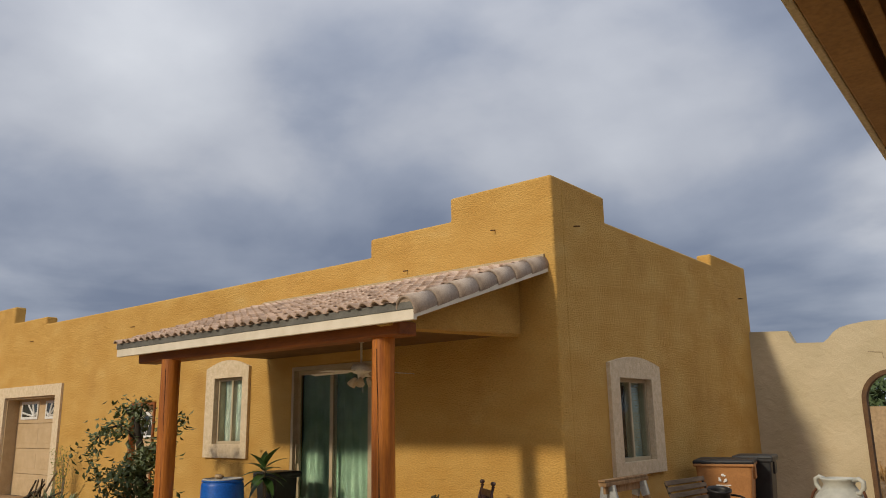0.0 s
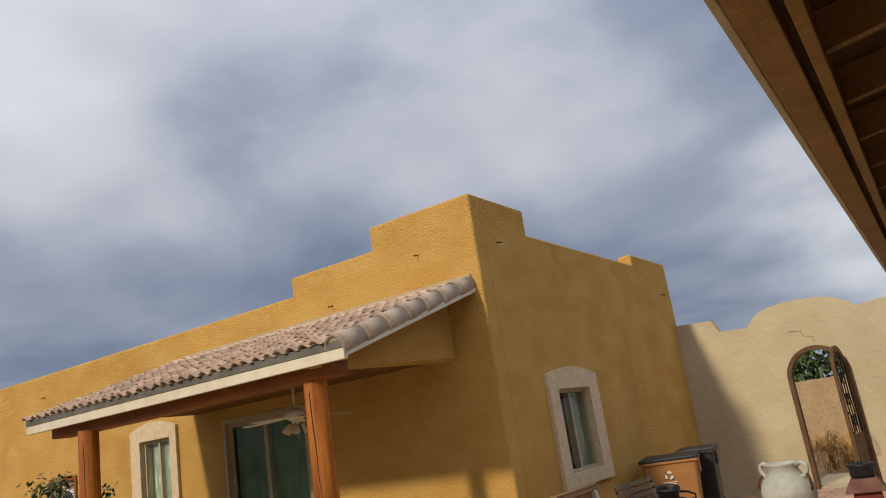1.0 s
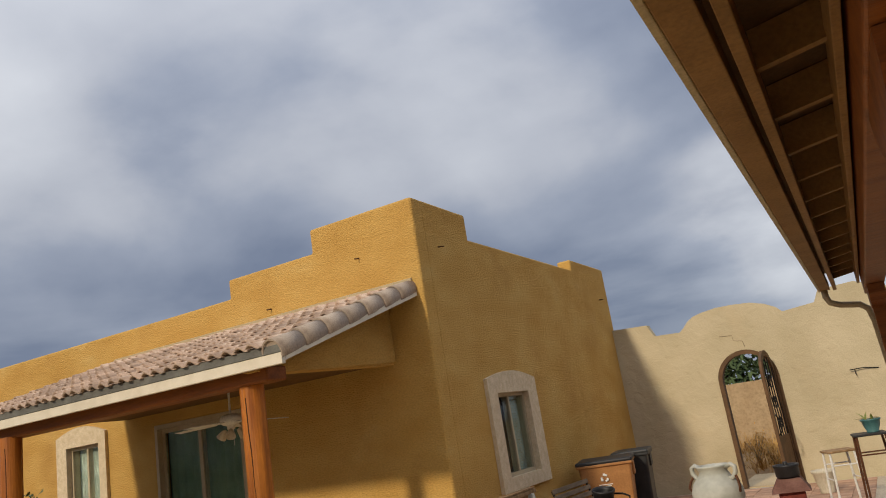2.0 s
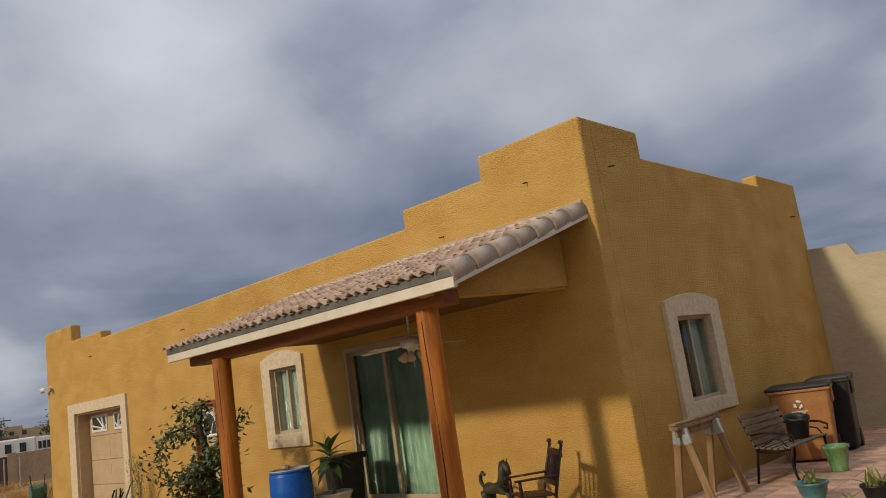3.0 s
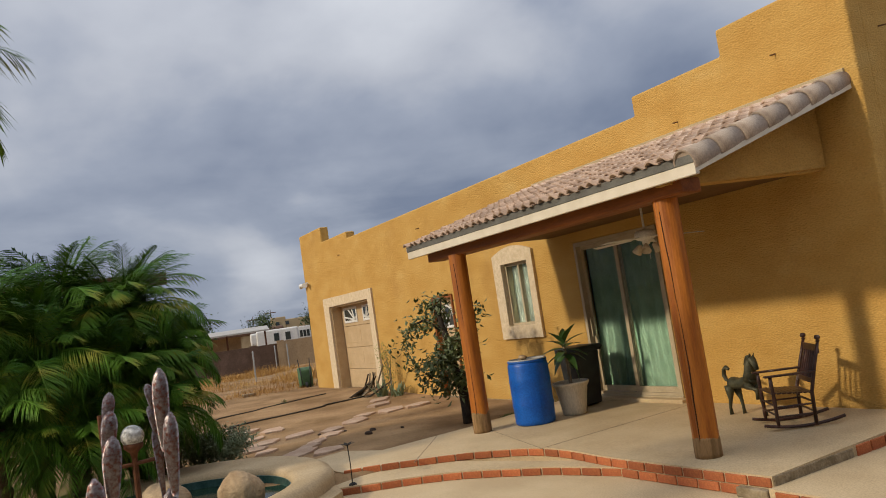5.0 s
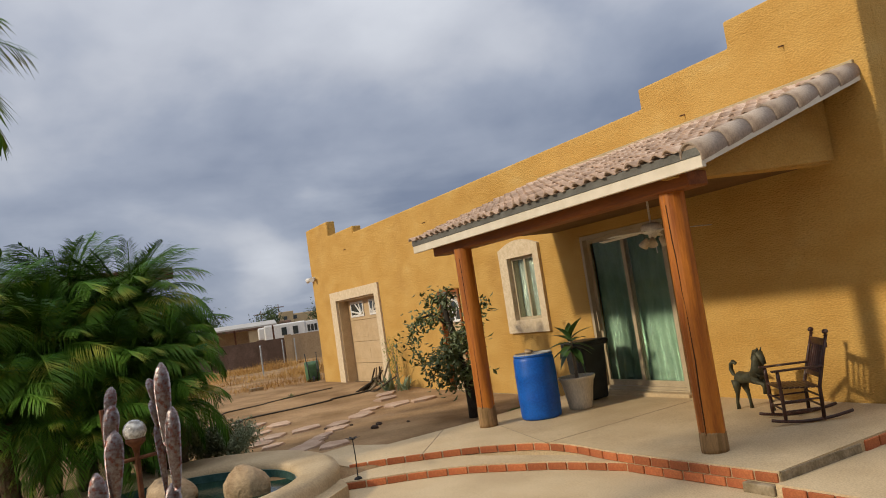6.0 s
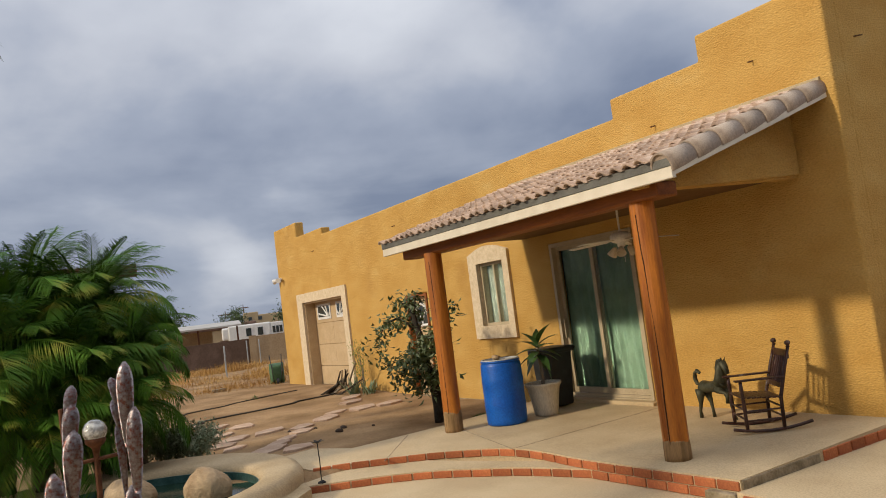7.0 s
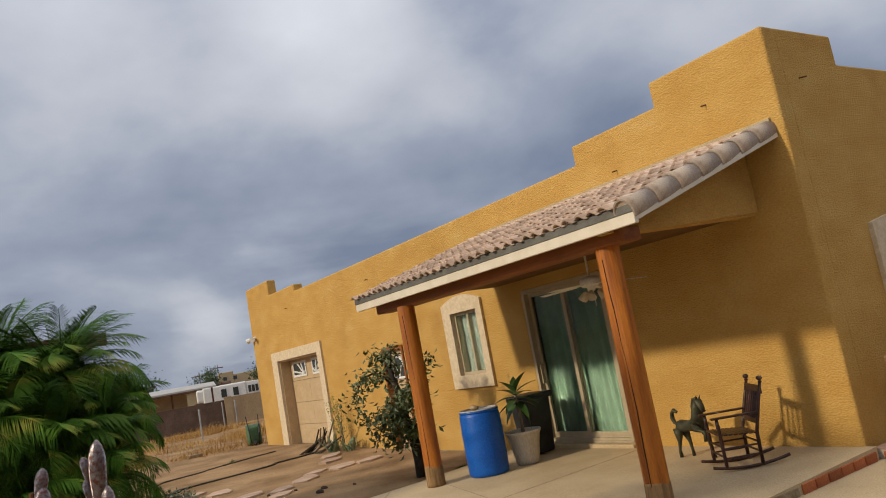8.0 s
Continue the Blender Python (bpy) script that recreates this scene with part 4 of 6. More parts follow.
def plumeria():
    x, y = -4.24, -1.0
    p = empty("potted_plumeria", "broad-leaved plant in a ribbed cream pot", "potted plant", m=pose(x, y, slab_z(y)))
    bm = lathe([(0.15, 0.0), (0.165, 0.015), (0.17, 0.06), (0.20, 0.26), (0.225, 0.38), (0.245, 0.41), (0.262, 0.44), (0.258, 0.455), (0.24, 0.445), (0.225, 0.40), (0.20, 0.37)], 48)
    for v in bm.verts:
        r = math.hypot(v.co.x, v.co.y)
        if 0.05 < v.co.z < 0.385 and r > 0.16:
            a = math.atan2(v.co.y, v.co.x)
            k = 1 + 0.018 * math.cos(24 * a)
            v.co.x, v.co.y = v.co.x * k, v.co.y * k
    part("pot", bm, CREAMPOT, p, smooth=True)
    part("soil", lathe([(0.20, 0.36), (0.215, 0.385), (0.01, 0.395)], 24), SOIL, p)
    part("stem", tube([(0, 0, 0.36), (0.01, 0, 0.6), (-0.02, 0.01, 0.82), (-0.02, 0, 0.98)], [0.03, 0.026, 0.024, 0.02]), GREYBARK, p, smooth=True)
    rnd = random.Random(8)
    for k in range(17):
        a = k * 137.5
        up = 62 - k * 6.5 + rnd.uniform(-8, 8)
        lf = part("leaf", leaf_bm(rnd.uniform(0.30, 0.40), rnd.uniform(0.105, 0.135), 0.35), LEAF, p, smooth=True)
        lf.matrix_basis = pose(-0.02, 0, 1.0 - 0.012 * k, 0, 0, a) @ pose(0, 0, 0, 0, -up, 0)


plumeria()


def wheelie_bin(name, label, body, lid, m, w=0.62, d=0.72, h=1.0, logo=False, wheels=True):
    b = empty(name, label, "bin", m=m)
    bm = box(-w / 2, w / 2, -d / 2, d / 2, 0.03, h, 0.035, 3)
    for v in bm.verts:
        k = 0.80 + 0.20 * v.co.z / h
        v.co.x, v.co.y = v.co.x * k, v.co.y * k - 0.02
    part("body", bm, body, b, smooth=False)
    part("rim", box(-w / 2 - 0.025, w / 2 + 0.025, -d / 2 - 0.045, d / 2, h - 0.035, h + 0.012, 0.012), body, b)
    l = box(-w / 2 - 0.03, w / 2 + 0.03, -d / 2 - 0.05, d / 2 + 0.02, h + 0.013, h + 0.075, 0.025, 3)
    for v in l.verts:
        v.co.z += 0.03 * math.cos(v.co.x / w * 3) - 0.02
    part("lid", l, lid, b, "black plastic lid")
    part("handle", tube([(-w / 2 + 0.06, d / 2, h - 0.02), (-w / 2 + 0.06, d / 2 + 0.09, h + 0.01), (w / 2 - 0.06, d / 2 + 0.09, h + 0.01), (w / 2 - 0.06, d / 2, h - 0.02)], 0.017), body, b)
    for s in (-1, 1) if wheels else ():
        part("wheel", rod((s * (w / 2 - 0.09), d / 2 - 0.08, 0.13), (s * (w / 2 - 0.03), d / 2 - 0.08, 0.13), 0.13, n=20), BLACKPL, b)
        part("side_grip", box(s * (w / 2) - 0.02, s * (w / 2) + 0.02, -0.1, 0.16, h - 0.22, h - 0.03, 0.012), body, b)
    if wheels:
        part("wheel_axle", rod((-w / 2 + 0.1, d / 2 - 0.08, 0.13), (w / 2 - 0.1, d / 2 - 0.08, 0.13), 0.012, n=8), IRON, b)
    if logo:
        bm = None
        for k in range(3):
            arc = [math.radians(120 * k + 40 + 16 * j) for j in range(6)]
            bm = tube([(0.056 * math.cos(a), 0, 0.056 * math.sin(a)) for a in arc], [0.018, 0.018, 0.018, 0.030, 0.018, 0.004], 6, bm)
        lg = part("mark", bm, WHITE, b, "white recycling mark of three arrows")
        lg.matrix_basis = pose(-0.02, -d / 2 * 0.955 - 0.04, h * 0.80, -6) @ Matrix.Diagonal((0.80, 0.25, 0.80, 1))
        for r, ww in ((0, 0.20), (1, 0.15), (2, 0.11)):
            part("text_bar", box(-ww / 2 - 0.02, ww / 2 - 0.02, -d / 2 * 0.945 - 0.030, -d / 2 * 0.945 - 0.006, h * 0.70 - 0.024 * r, h * 0.70 - 0.024 * r + 0.010), WHITE, b)
    return b


wheelie_bin("porch_bin", "dark grey plastic bin beside the sliding door", BINBLACK, BINBLACK, pose(-4.62, -0.46, -0.022, 0, 0, 4), 0.42, 0.46, 0.84, wheels=False)


def rocking_chair():
    c = empty("rocking_chair", "worn dark red wooden rocking chair with slat back", "chair", m=pose(-0.89, -0.82, slab_z(-0.82) + 0.010, 0, 0, -37) @ Matrix.Diagonal((0.91, 0.91, 0.88, 1)))
    # the seat faces -y in its own frame
    W, seat = 0.25, 0.40
    for s in (-1, 1):
        pts = []
        for k in range(15):
            y = -0.38 + 0.86 * k / 14
            pts.append((s * W, y, 0.012 + 0.30 * (y - 0.02) ** 2))
        part("rocker", tube(pts, 0.019, 8), MAHOGANY, c, smooth=True)
        part("front_leg", tube([(s * W, -0.23, 0.04), (s * W, -0.23, 0.12), (s * W, -0.23, 0.18), (s * W, -0.23, 0.30), (s * W, -0.23, 0.42), (s * W, -0.235, 0.50), (s * W, -0.235, 0.60)], [0.017, 0.024, 0.018, 0.023, 0.018, 0.023, 0.018], 10), MAHOGANY, c, smooth=True)
        back = part("back_post", tube([(s * W, 0.17, 0.02), (s * W, 0.18, 0.38), (s * W * 0.96, 0.27, 0.70), (s * W * 0.94, 0.34, 0.93)], [0.021, 0.021, 0.019, 0.017], 10), MAHOGANY, c, smooth=True)
        part("finial", lathe([(0.012, 0), (0.026, 0.012), (0.014, 0.028), (0.032, 0.045), (0.034, 0.06), (0.026, 0.078), (0.006, 0.085)], 12, at=(s * W * 0.94, 0.342, 0.925)), MAHOGANY, back, smooth=True)
        a = box(s * W - 0.035, s * W + 0.035, -0.30, 0.24, 0.595, 0.617, 0.009)
        part("arm", a, MAHOGANY, c)
        for z in (0.14, 0.25):
            part("stretcher", rod((s * W, -0.23, z), (s * W, 0.175, z), 0.011, n=8), MAHOGANY, c)
    for z in (0.16, 0.27):
        part("stretcher", rod((-W, -0.23, z), (W, -0.23, z), 0.012, n=8), MAHOGANY, c)
        part("stretcher", rod((-W, 0.176, z), (W, 0.176, z), 0.012, n=8), MAHOGANY, c)
    for k in range(8):
        y = -0.25 + 0.056 * k
        part("seat_slat", box(-W - 0.02, W + 0.02, y, y + 0.044, seat - 0.012 * k / 3, seat + 0.017 - 0.012 * k / 3, 0.005), MAHOGANY, c)

    def on_back(z):
        return 0.18 + 0.16 * max(z - 0.38, 0) / 0.55

    part("crest_rail", box(-W, W, on_back(0.88) - 0.012, on_back(0.88) + 0.012, 0.80, 0.90, 0.006), MAHOGANY, c)
    part("lower_rail", box(-W, W, on_back(0.5) - 0.012, on_back(0.5) + 0.012, 0.47, 0.53, 0.006), MAHOGANY, c)
    for k in range(6):
        x = -0.165 + 0.066 * k
        part("back_slat", rod((x, on_back(0.5), 0.50), (x * 0.97, on_back(0.85), 0.82), 0.014, n=6), MAHOGANY, c)


rocking_chair()


def horse_statue():
    """A prancing horse, cast as one piece."""
    bm = tube([(-0.30, 0, 0.39), (-0.22, 0, 0.41), (-0.10, 0, 0.41), (0.05, 0, 0.425), (0.16, 0, 0.455), (0.22, 0, 0.50)], [0.045, 0.082, 0.07, 0.078, 0.088, 0.06], 14)
    tube([(0.16, 0, 0.46), (0.19, 0, 0.56), (0.20, 0, 0.66), (0.235, 0, 0.735)], [0.09, 0.072, 0.056, 0.042], 12, bm)
    tube([(0.22, 0, 0.745), (0.265, 0, 0.735), (0.315, 0, 0.665), (0.345, 0, 0.60)], [0.03, 0.046, 0.034, 0.024], 10, bm)
    tube([(0.25, 0, 0.785), (0.18, 0, 0.76), (0.135, 0, 0.67), (0.115, 0, 0.56)], [0.012, 0.028, 0.032, 0.014], 8, bm)
    for s in (-1, 1):
        rod((0.26, s * 0.022, 0.755), (0.29, s * 0.026, 0.81), 0.014, 0.003, 6, bm)
    for s, knee, hoof in ((-1, (-0.26, -0.05, 0.20), (-0.285, -0.05, 0.0)), (1, (-0.20, 0.05, 0.20), (-0.17, 0.05, 0.0))):
        tube([(-0.24, s * 0.045, 0.38), (-0.245, s * 0.05, 0.29), knee, (hoof[0] - 0.01, hoof[1], 0.09), hoof], [0.065, 0.045, 0.024, 0.018, 0.024], 8, bm)
    tube([(0.16, 0.05, 0.40), (0.24, 0.055, 0.21), (0.26, 0.055, 0.09), (0.28, 0.055, 0.0)], [0.055, 0.025, 0.018, 0.024], 8, bm)
    tube([(0.17, -0.055, 0.40), (0.27, -0.06, 0.375), (0.37, -0.06, 0.36), (0.36, -0.06, 0.24)], [0.05, 0.028, 0.02, 0.022], 8, bm)
    tube([(-0.32, 0, 0.43), (-0.37, 0, 0.44), (-0.41, 0, 0.50), (-0.40, 0, 0.58), (-0.34, 0, 0.615), (-0.29, 0, 0.59), (-0.26, 0, 0.60)], [0.018, 0.022, 0.026, 0.024, 0.026, 0.02, 0.008], 8, bm)
    h = tagged(part("horse_statue", bm, BRONZE, smooth=True), "dark bronze statue of a prancing horse", "statue")
    h.matrix_world = pose(-1.66, -0.55, slab_z(-0.46), 0, 0, -13) @ Matrix.Diagonal((0.80, 1.08, 0.88, 1))


horse_statue()


def ceiling_fan():
    x, y = -2.22, -1.12
    f = empty("ceiling_fan", "white five-blade ceiling fan with amber lamp shades", "fan", m=pose(x, y, 0))
    part("canopy", lathe([(0.07, 2.602), (0.065, 2.57), (0.03, 2.55)], 20), FANWHITE, f, smooth=True)
    part("rod", rod((0, 0, 2.26), (0, 0, 2.58), 0.013), FANWHITE, f)
    part("motor", lathe([(0.03, 2.290), (0.10, 2.275), (0.125, 2.240), (0.125, 2.190), (0.10, 2.165), (0.05, 2.150), (0.045, 2.110), (0.02, 2.100)], 28), FANWHITE, f, smooth=True)
    for k in range(5):
        a = 72 * k + 57
        b = box(0.20, 0.68, -0.062, 0.062, -0.004, 0.004, 0.003)
        for v in b.verts:
            v.co.z += v.co.y * 0.09
            v.co.y *= 0.85 + 0.35 * (v.co.x - 0.2)
        bl = part("blade", b, FANWHITE, f)
        bl.matrix_basis = pose(0, 0, 2.195, 0, 3, a)
        part("blade_iron", box(-0.11, 0.02, -0.016, 0.016, -0.006, 0.006, 0.003), FANWHITE, bl).matrix_basis = pose(0.22, 0, 0)
    for k in range(3):
        a = math.radians(120 * k + 70)
        m = Matrix.Translation((0.085 * math.cos(a), 0.085 * math.sin(a), 2.105)) @ pose(0, 0, 0, 0, 0, math.degrees(a)) @ pose(0, 0, 0, 0, 140, 0)
        sh = part("lamp_shade", lathe([(0.018, 0.0), (0.03, 0.02), (0.045, 0.06), (0.06, 0.11), (0.056, 0.11), (0.03, 0.03), (0.01, 0.01)], 16), LAMPGLASS, f, "amber glass shade", smooth=True)
        sh.matrix_basis = m
    part("pull_chain", rod((0.03, 0, 1.92), (0.03, 0, 2.10), 0.004, n=5), FANWHITE, f)


ceiling_fan()


# ---------- trees and plants ----------
def leafy(points, count, length, width, seed, spread=0.12):
    """Many small leaves scattered about points, as one mesh."""
    rnd = random.Random(seed)
    verts, faces = [], []
    for _ in range(count):
        c = Vector(rnd.choice(points)) + Vector((rnd.gauss(0, spread), rnd.gauss(0, spread), rnd.gauss(0, spread * 0.8)))
        a, tilt = rnd.uniform(0, 2 * math.pi), rnd.uniform(-1.3, 0.3)
        d = Vector((math.cos(a) * math.cos(tilt), math.sin(a) * math.cos(tilt), math.sin(tilt)))
        u = d.cross(Vector((rnd.uniform(-0.5, 0.5), rnd.uniform(-0.5, 0.5), 1))).normalized()
        n = d.cross(u)
        l, w = length * rnd.uniform(0.7, 1.25), width * rnd.uniform(0.7, 1.2)
        k = len(verts)
        verts += [c, c + d * l * 0.5 + u * w * 0.5 + n * w * 0.15, c + d * l + n * -0.1 * l, c + d * l * 0.5 - u * w * 0.5 + n * w * 0.15]
        faces += [(k, k + 1, k + 2), (k, k + 2, k + 3)]
    bm = bmesh.new()
    vs = [bm.verts.new(v) for v in verts]
    for f in faces:
        bm.faces.new([vs[i] for i in f])
    return bm


def porch_tree():
    t = empty("citrus_tree", "small dark-leaved tree with a bent black trunk", "tree", m=pose(-5.98, -1.72, -0.1))
    part("trunk", tube([(0.0, 0, 0), (-0.02, 0.0, 0.25), (-0.10, 0.02, 0.55), (-0.22, 0.0, 0.9), (-0.28, 0.02, 1.2), (-0.45, 0.0, 1.55), (-0.52, 0.02, 1.78)], [0.10, 0.085, 0.075, 0.06, 0.06, 0.05, 0.045], 12), BARK, t, smooth=True)
    limbs = [[(-0.40, 0, 1.45), (-0.7, -0.15, 1.68), (-1.05, -0.2, 1.62), (-1.3, -0.3, 1.35)], [(-0.45, 0, 1.5), (-0.75, 0.1, 1.85), (-1.1, 0.1, 1.95)], [(-0.30, 0, 1.1), (0.0, -0.1, 1.3), (0.35, -0.2, 1.35), (0.7, -0.2, 1.25)], [(-0.22, 0, 0.95), (0.0, 0.2, 1.4), (0.2, 0.3, 1.75)], [(-0.25, 0, 0.95), (-0.5, -0.2, 0.95), (-0.6, -0.3, 0.7)], [(-0.2, 0, 0.8), (0.15, -0.15, 0.85), (0.4, -0.1, 0.7)], [(-0.5, 0, 1.6), (-0.5, 0.1, 2.0)], [(-0.2, 0, 1.0), (-0.1, -0.2, 1.1), (0.1, -0.35, 1.0)]]
    pts = []
    for l in limbs:
        part("limb", tube(l, [0.028] + [0.018] * (len(l) - 2) + [0.008], 7), BARK, t, smooth=True)
        l = [Vector(p) for p in l]
        for a, b in zip(l, l[1:]):
            pts += [a.lerp(b, s) for s in (0.5, 0.8, 1.0)]
    pts += [Vector((x, y, z)) for x, y, z in ((-1.2, -0.2, 1.2), (-1.15, -0.25, 1.0), (-1.0, -0.2, 0.95), (-0.45, -0.2, 0.75), (-0.3, -0.2, 0.65), (-0.15, -0.2, 0.8), (0.0, -0.25, 0.9), (-0.2, -0.3, 1.05), (0.1, -0.2, 0.55), (-0.4, -0.2, 0.6), (-0.35, -0.1, 1.05), (0.0, -0.1, 1.2), (0.1, -0.1, 0.75), (-0.1, -0.1, 0.6))]
    part("crown", leafy(pts, 1700, 0.115, 0.062, 5, 0.11), TREELEAF, t, "dark glossy drooping leaves")


porch_tree()


def frond(length, start, end, seed, leaflets=46, bm=None, m=None):
    """A feathered palm frond along +x, bending down."""
    rnd = random.Random(seed)
    own = bmesh.new()
    pts = []
    for k in range(13):
        s = k / 12
        ang = math.radians(start + (end - start) * s ** 1.25)
        if k == 0:
            pts.append(Vector((0, 0, 0)))
        else:
            pts.append(pts[-1] + Vector((math.cos(ang), 0.02 * rnd.uniform(-1, 1), math.sin(ang))) * length / 12)
    tube(pts, [0.016 - 0.012 * k / 12 for k in range(13)], 4, own)
    for k in range(leaflets):
        s = 0.14 + 0.86 * k / (leaflets - 1)
        i = min(int(s * 12), 11)
        p = pts[i].lerp(pts[i + 1], s * 12 - i)
        ax = (pts[i + 1] - pts[i]).normalized()
        for side in (-1, 1):
            l = length * 0.27 * (0.40 + 0.80 * math.sin(math.pi * min(0.97, s * 0.86 + 0.08))) * rnd.uniform(0.85, 1.12)
            up = ax.cross(Vector((0, 1, 0))) * -1
            d = (ax * (0.45 + 0.75 * s + rnd.uniform(-0.1, 0.1)) + Vector((0, side, 0)) + up * rnd.uniform(0.15, 0.55)).normalized()
            tip = p + d * l + Vector((0, 0, -rnd.uniform(0.05, 0.28) * l))
            mid = p + d * l * 0.5 + Vector((0, 0, -0.02 * l))
            w = Vector((0, 0, 1)).cross(d).normalized() * 0.0075 + Vector((0, 0, 0.003))
            a = [own.verts.new(v) for v in (p - w * 0.5, p + w * 0.5, mid + w, mid - w, tip)]
            own.faces.new((a[0], a[1], a[2], a[3]))
            own.faces.new((a[3], a[2], a[4]))
    if m is not None:
        bmesh.ops.transform(own, matrix=m, verts=own.verts[:])
    return joined(bm, own)


FRONDS = []
for i, (ln, s0, s1) in enumerate(((1.15, 86, 58), (1.30, 76, 20), (1.35, 62, -25), (1.35, 44, -55), (1.30, 20, -75), (1.15, -15, -88))):
    o = frond(ln, s0, s1, i)
    me = bpy.data.meshes.new("frond")
    bmesh.ops.recalc_face_normals(o, faces=o.faces[:])
    o.to_mesh(me)
    o.free()
    me.materials.append(PALM)
    FRONDS.append(me)


def palm(x, y, h, count, seed, label, size=1.0):
    p = empty("palm_tree", label, "palm tree", m=pose(x, y, -0.1))
    rnd = random.Random(seed)
    prof = []
    for k in range(15):
        z = h * k / 14
        prof.append((0.10 + (0.025 if k % 2 else 0) + 0.04 * (k > 11), z))
    part("trunk", lathe(prof, 14), PALMTRUNK, p)
    for k in range(count):
        s = k / count
        a = k * 137.5 + rnd.uniform(-15, 15)
        f = shared("frond", FRONDS[min(5, int(s * 5 + rnd.random()))], p)
        sc = size * rnd.uniform(0.85, 1.12)
        f.matrix_basis = pose(0, 0, h - 0.05, 0, 0, a) @ pose(0, 0, 0, rnd.uniform(-14, 14), rnd.uniform(-9, 9), 0) @ Matrix.Diagonal((sc, sc, sc, 1))


palm(-7.10, -6.40, 2.30, 84, 2, "bushy feather palm with arching green fronds beside the fountain", 0.95)
palm(-7.25, -7.15, 2.42, 60, 4, "feather palm with upright young fronds", 0.95)
palm(-6.9, -8.15, 2.15, 84, 3, "second feather palm with drooping fronds", 1.0)
palm(-6.85, -5.98, 1.72, 60, 5, "feather palm stem leaning out of the clump", 0.70)
palm(-6.6, -6.75, 1.30, 70, 6, "low young feather palm with sunlit yellow painted into its leaflets", 0.95)
palm(-6.55, -7.55, 1.75, 70, 7, "lower feather palm with hanging fronds", 0.95)
palm(-6.55, -6.15, 1.02, 56, 11, "small feather palm with fronds down to the ground", 0.76)
palm(-6.25, -7.15, 0.72, 60, 13, "small feather palm close to the ground", 0.80)
palm(-6.2, -8.0, 1.15, 60, 12, "small leaning feather palm in the cluster", 0.85)
palm(-1.75, -8.58, 3.85, 34, 9, "tall slender feather palm with hanging fronds", 0.90)


def shrub(x, y, z, r, mt, seed, label, n=500, l=0.06):
    s = empty("shrub", label, "shrub", m=pose(x, y, z))
    rnd = random.Random(seed)
    stems = []
    for k in range(9):
        a, q = rnd.uniform(0, 6.3), rnd.uniform(0.3, 1)
        tip = Vector((r * q * math.cos(a), r * q * math.sin(a), r * rnd.uniform(0.7, 1.5)))
        stems.append(tip)
        part("stem", tube([(0, 0, 0), tip * 0.5 + Vector((0, 0, r * 0.15)), tip], [0.012, 0.008, 0.004], 5), GREYBARK, s)
    pts = [t * k for t in stems for k in (0.5, 0.75, 1)]
    part("foliage", leafy(pts, n, l, l * 0.35, seed, r * 0.2), mt, s)


shrub(-7.1, -5.22, -0.1, 0.36, SAGE, 3, "grey-green leafy shrub beside the palm", 2600, 0.065)
shrub(-7.3, -5.6, -0.1, 0.5, TREELEAF, 4, "dark green shrub under the palm", 2600, 0.09)


# ---------- fountain ----------
def fountain():
    f = empty("fountain_basin", "round tan adobe fountain basin with dark water", "fountain", m=pose(-5.0, -6.45, 0))
    # outer and inner circle are not quite concentric
    bm = bmesh.new()
    n, rings = 72, []
    for k_in, dr, z in ((0, 0.0, -0.36), (0, 0.01, -0.02), (0, -0.03, 0.045), (0, -0.11, 0.07), (1, 0.10, 0.07), (1, 0.03, 0.05), (1, 0.0, 0.0), (1, 0.0, -0.30)):
        ring = []
        for k in range(n):
            a = 2 * math.pi * k / n
            wob = 1 + 0.008 * math.sin(3 * a + 1) + 0.005 * math.sin(7 * a)
            r = ((1.31 if k_in else 1.97) + dr) * wob
            ring.append(bm.verts.new(((0.40 if k_in else 0) + r * math.cos(a), (0.05 if k_in else 0) + r * math.sin(a), z)))
        rings.append(ring)
    for q, w in zip(rings, rings[1:]):
        for k in range(n):
            bm.faces.new((q[k], q[(k + 1) % n], w[(k + 1) % n], w[k]))
    part("rim", bm, ADOBE, f, smooth=True)
    part("tile_band", lathe([(1.315, -0.20), (1.315, -0.005), (1.29, -0.005), (1.29, -0.20)], 64, at=(0.40, 0.05, 0)), POOLTILE, f, "dark green tile band")
    w = bmesh.new()
    bmesh.ops.create_circle(w, cap_ends=True, radius=1.33, segments=64)
    bmesh.ops.translate(w, verts=w.verts[:], vec=(0.40, 0.05, -0.095))
    part("water", w, WATER, f, "still dark green water")
    b = tagged(part("bench_block", prism([(-4.02, -4.70), (-3.62, -4.78), (-3.20, -5.2), (-2.95, -5.8), (-3.3, -5.9), (-3.70, -5.15)], -0.24, -0.10), ADOBE), "low tan adobe ledge beside the fountain", "ledge")
    for x, y, z, a, bb, c, s in ((-4.42, -5.66, -0.02, 0.26, 0.22, 0.25, 1), (-5.10, -6.40, -0.02, 0.34, 0.26, 0.20, 7), (-4.1, -6.7, -0.06, 0.24, 0.2, 0.18, 15)):
        r = tagged(part("boulder", boulder(a, bb, c, s), STONE, smooth=True), "rough tan boulder standing in the fountain basin", "rock", "fountain boulders")
        r.matrix_world = pose(x, y, z, 0, 0, 30 * s)


fountain()


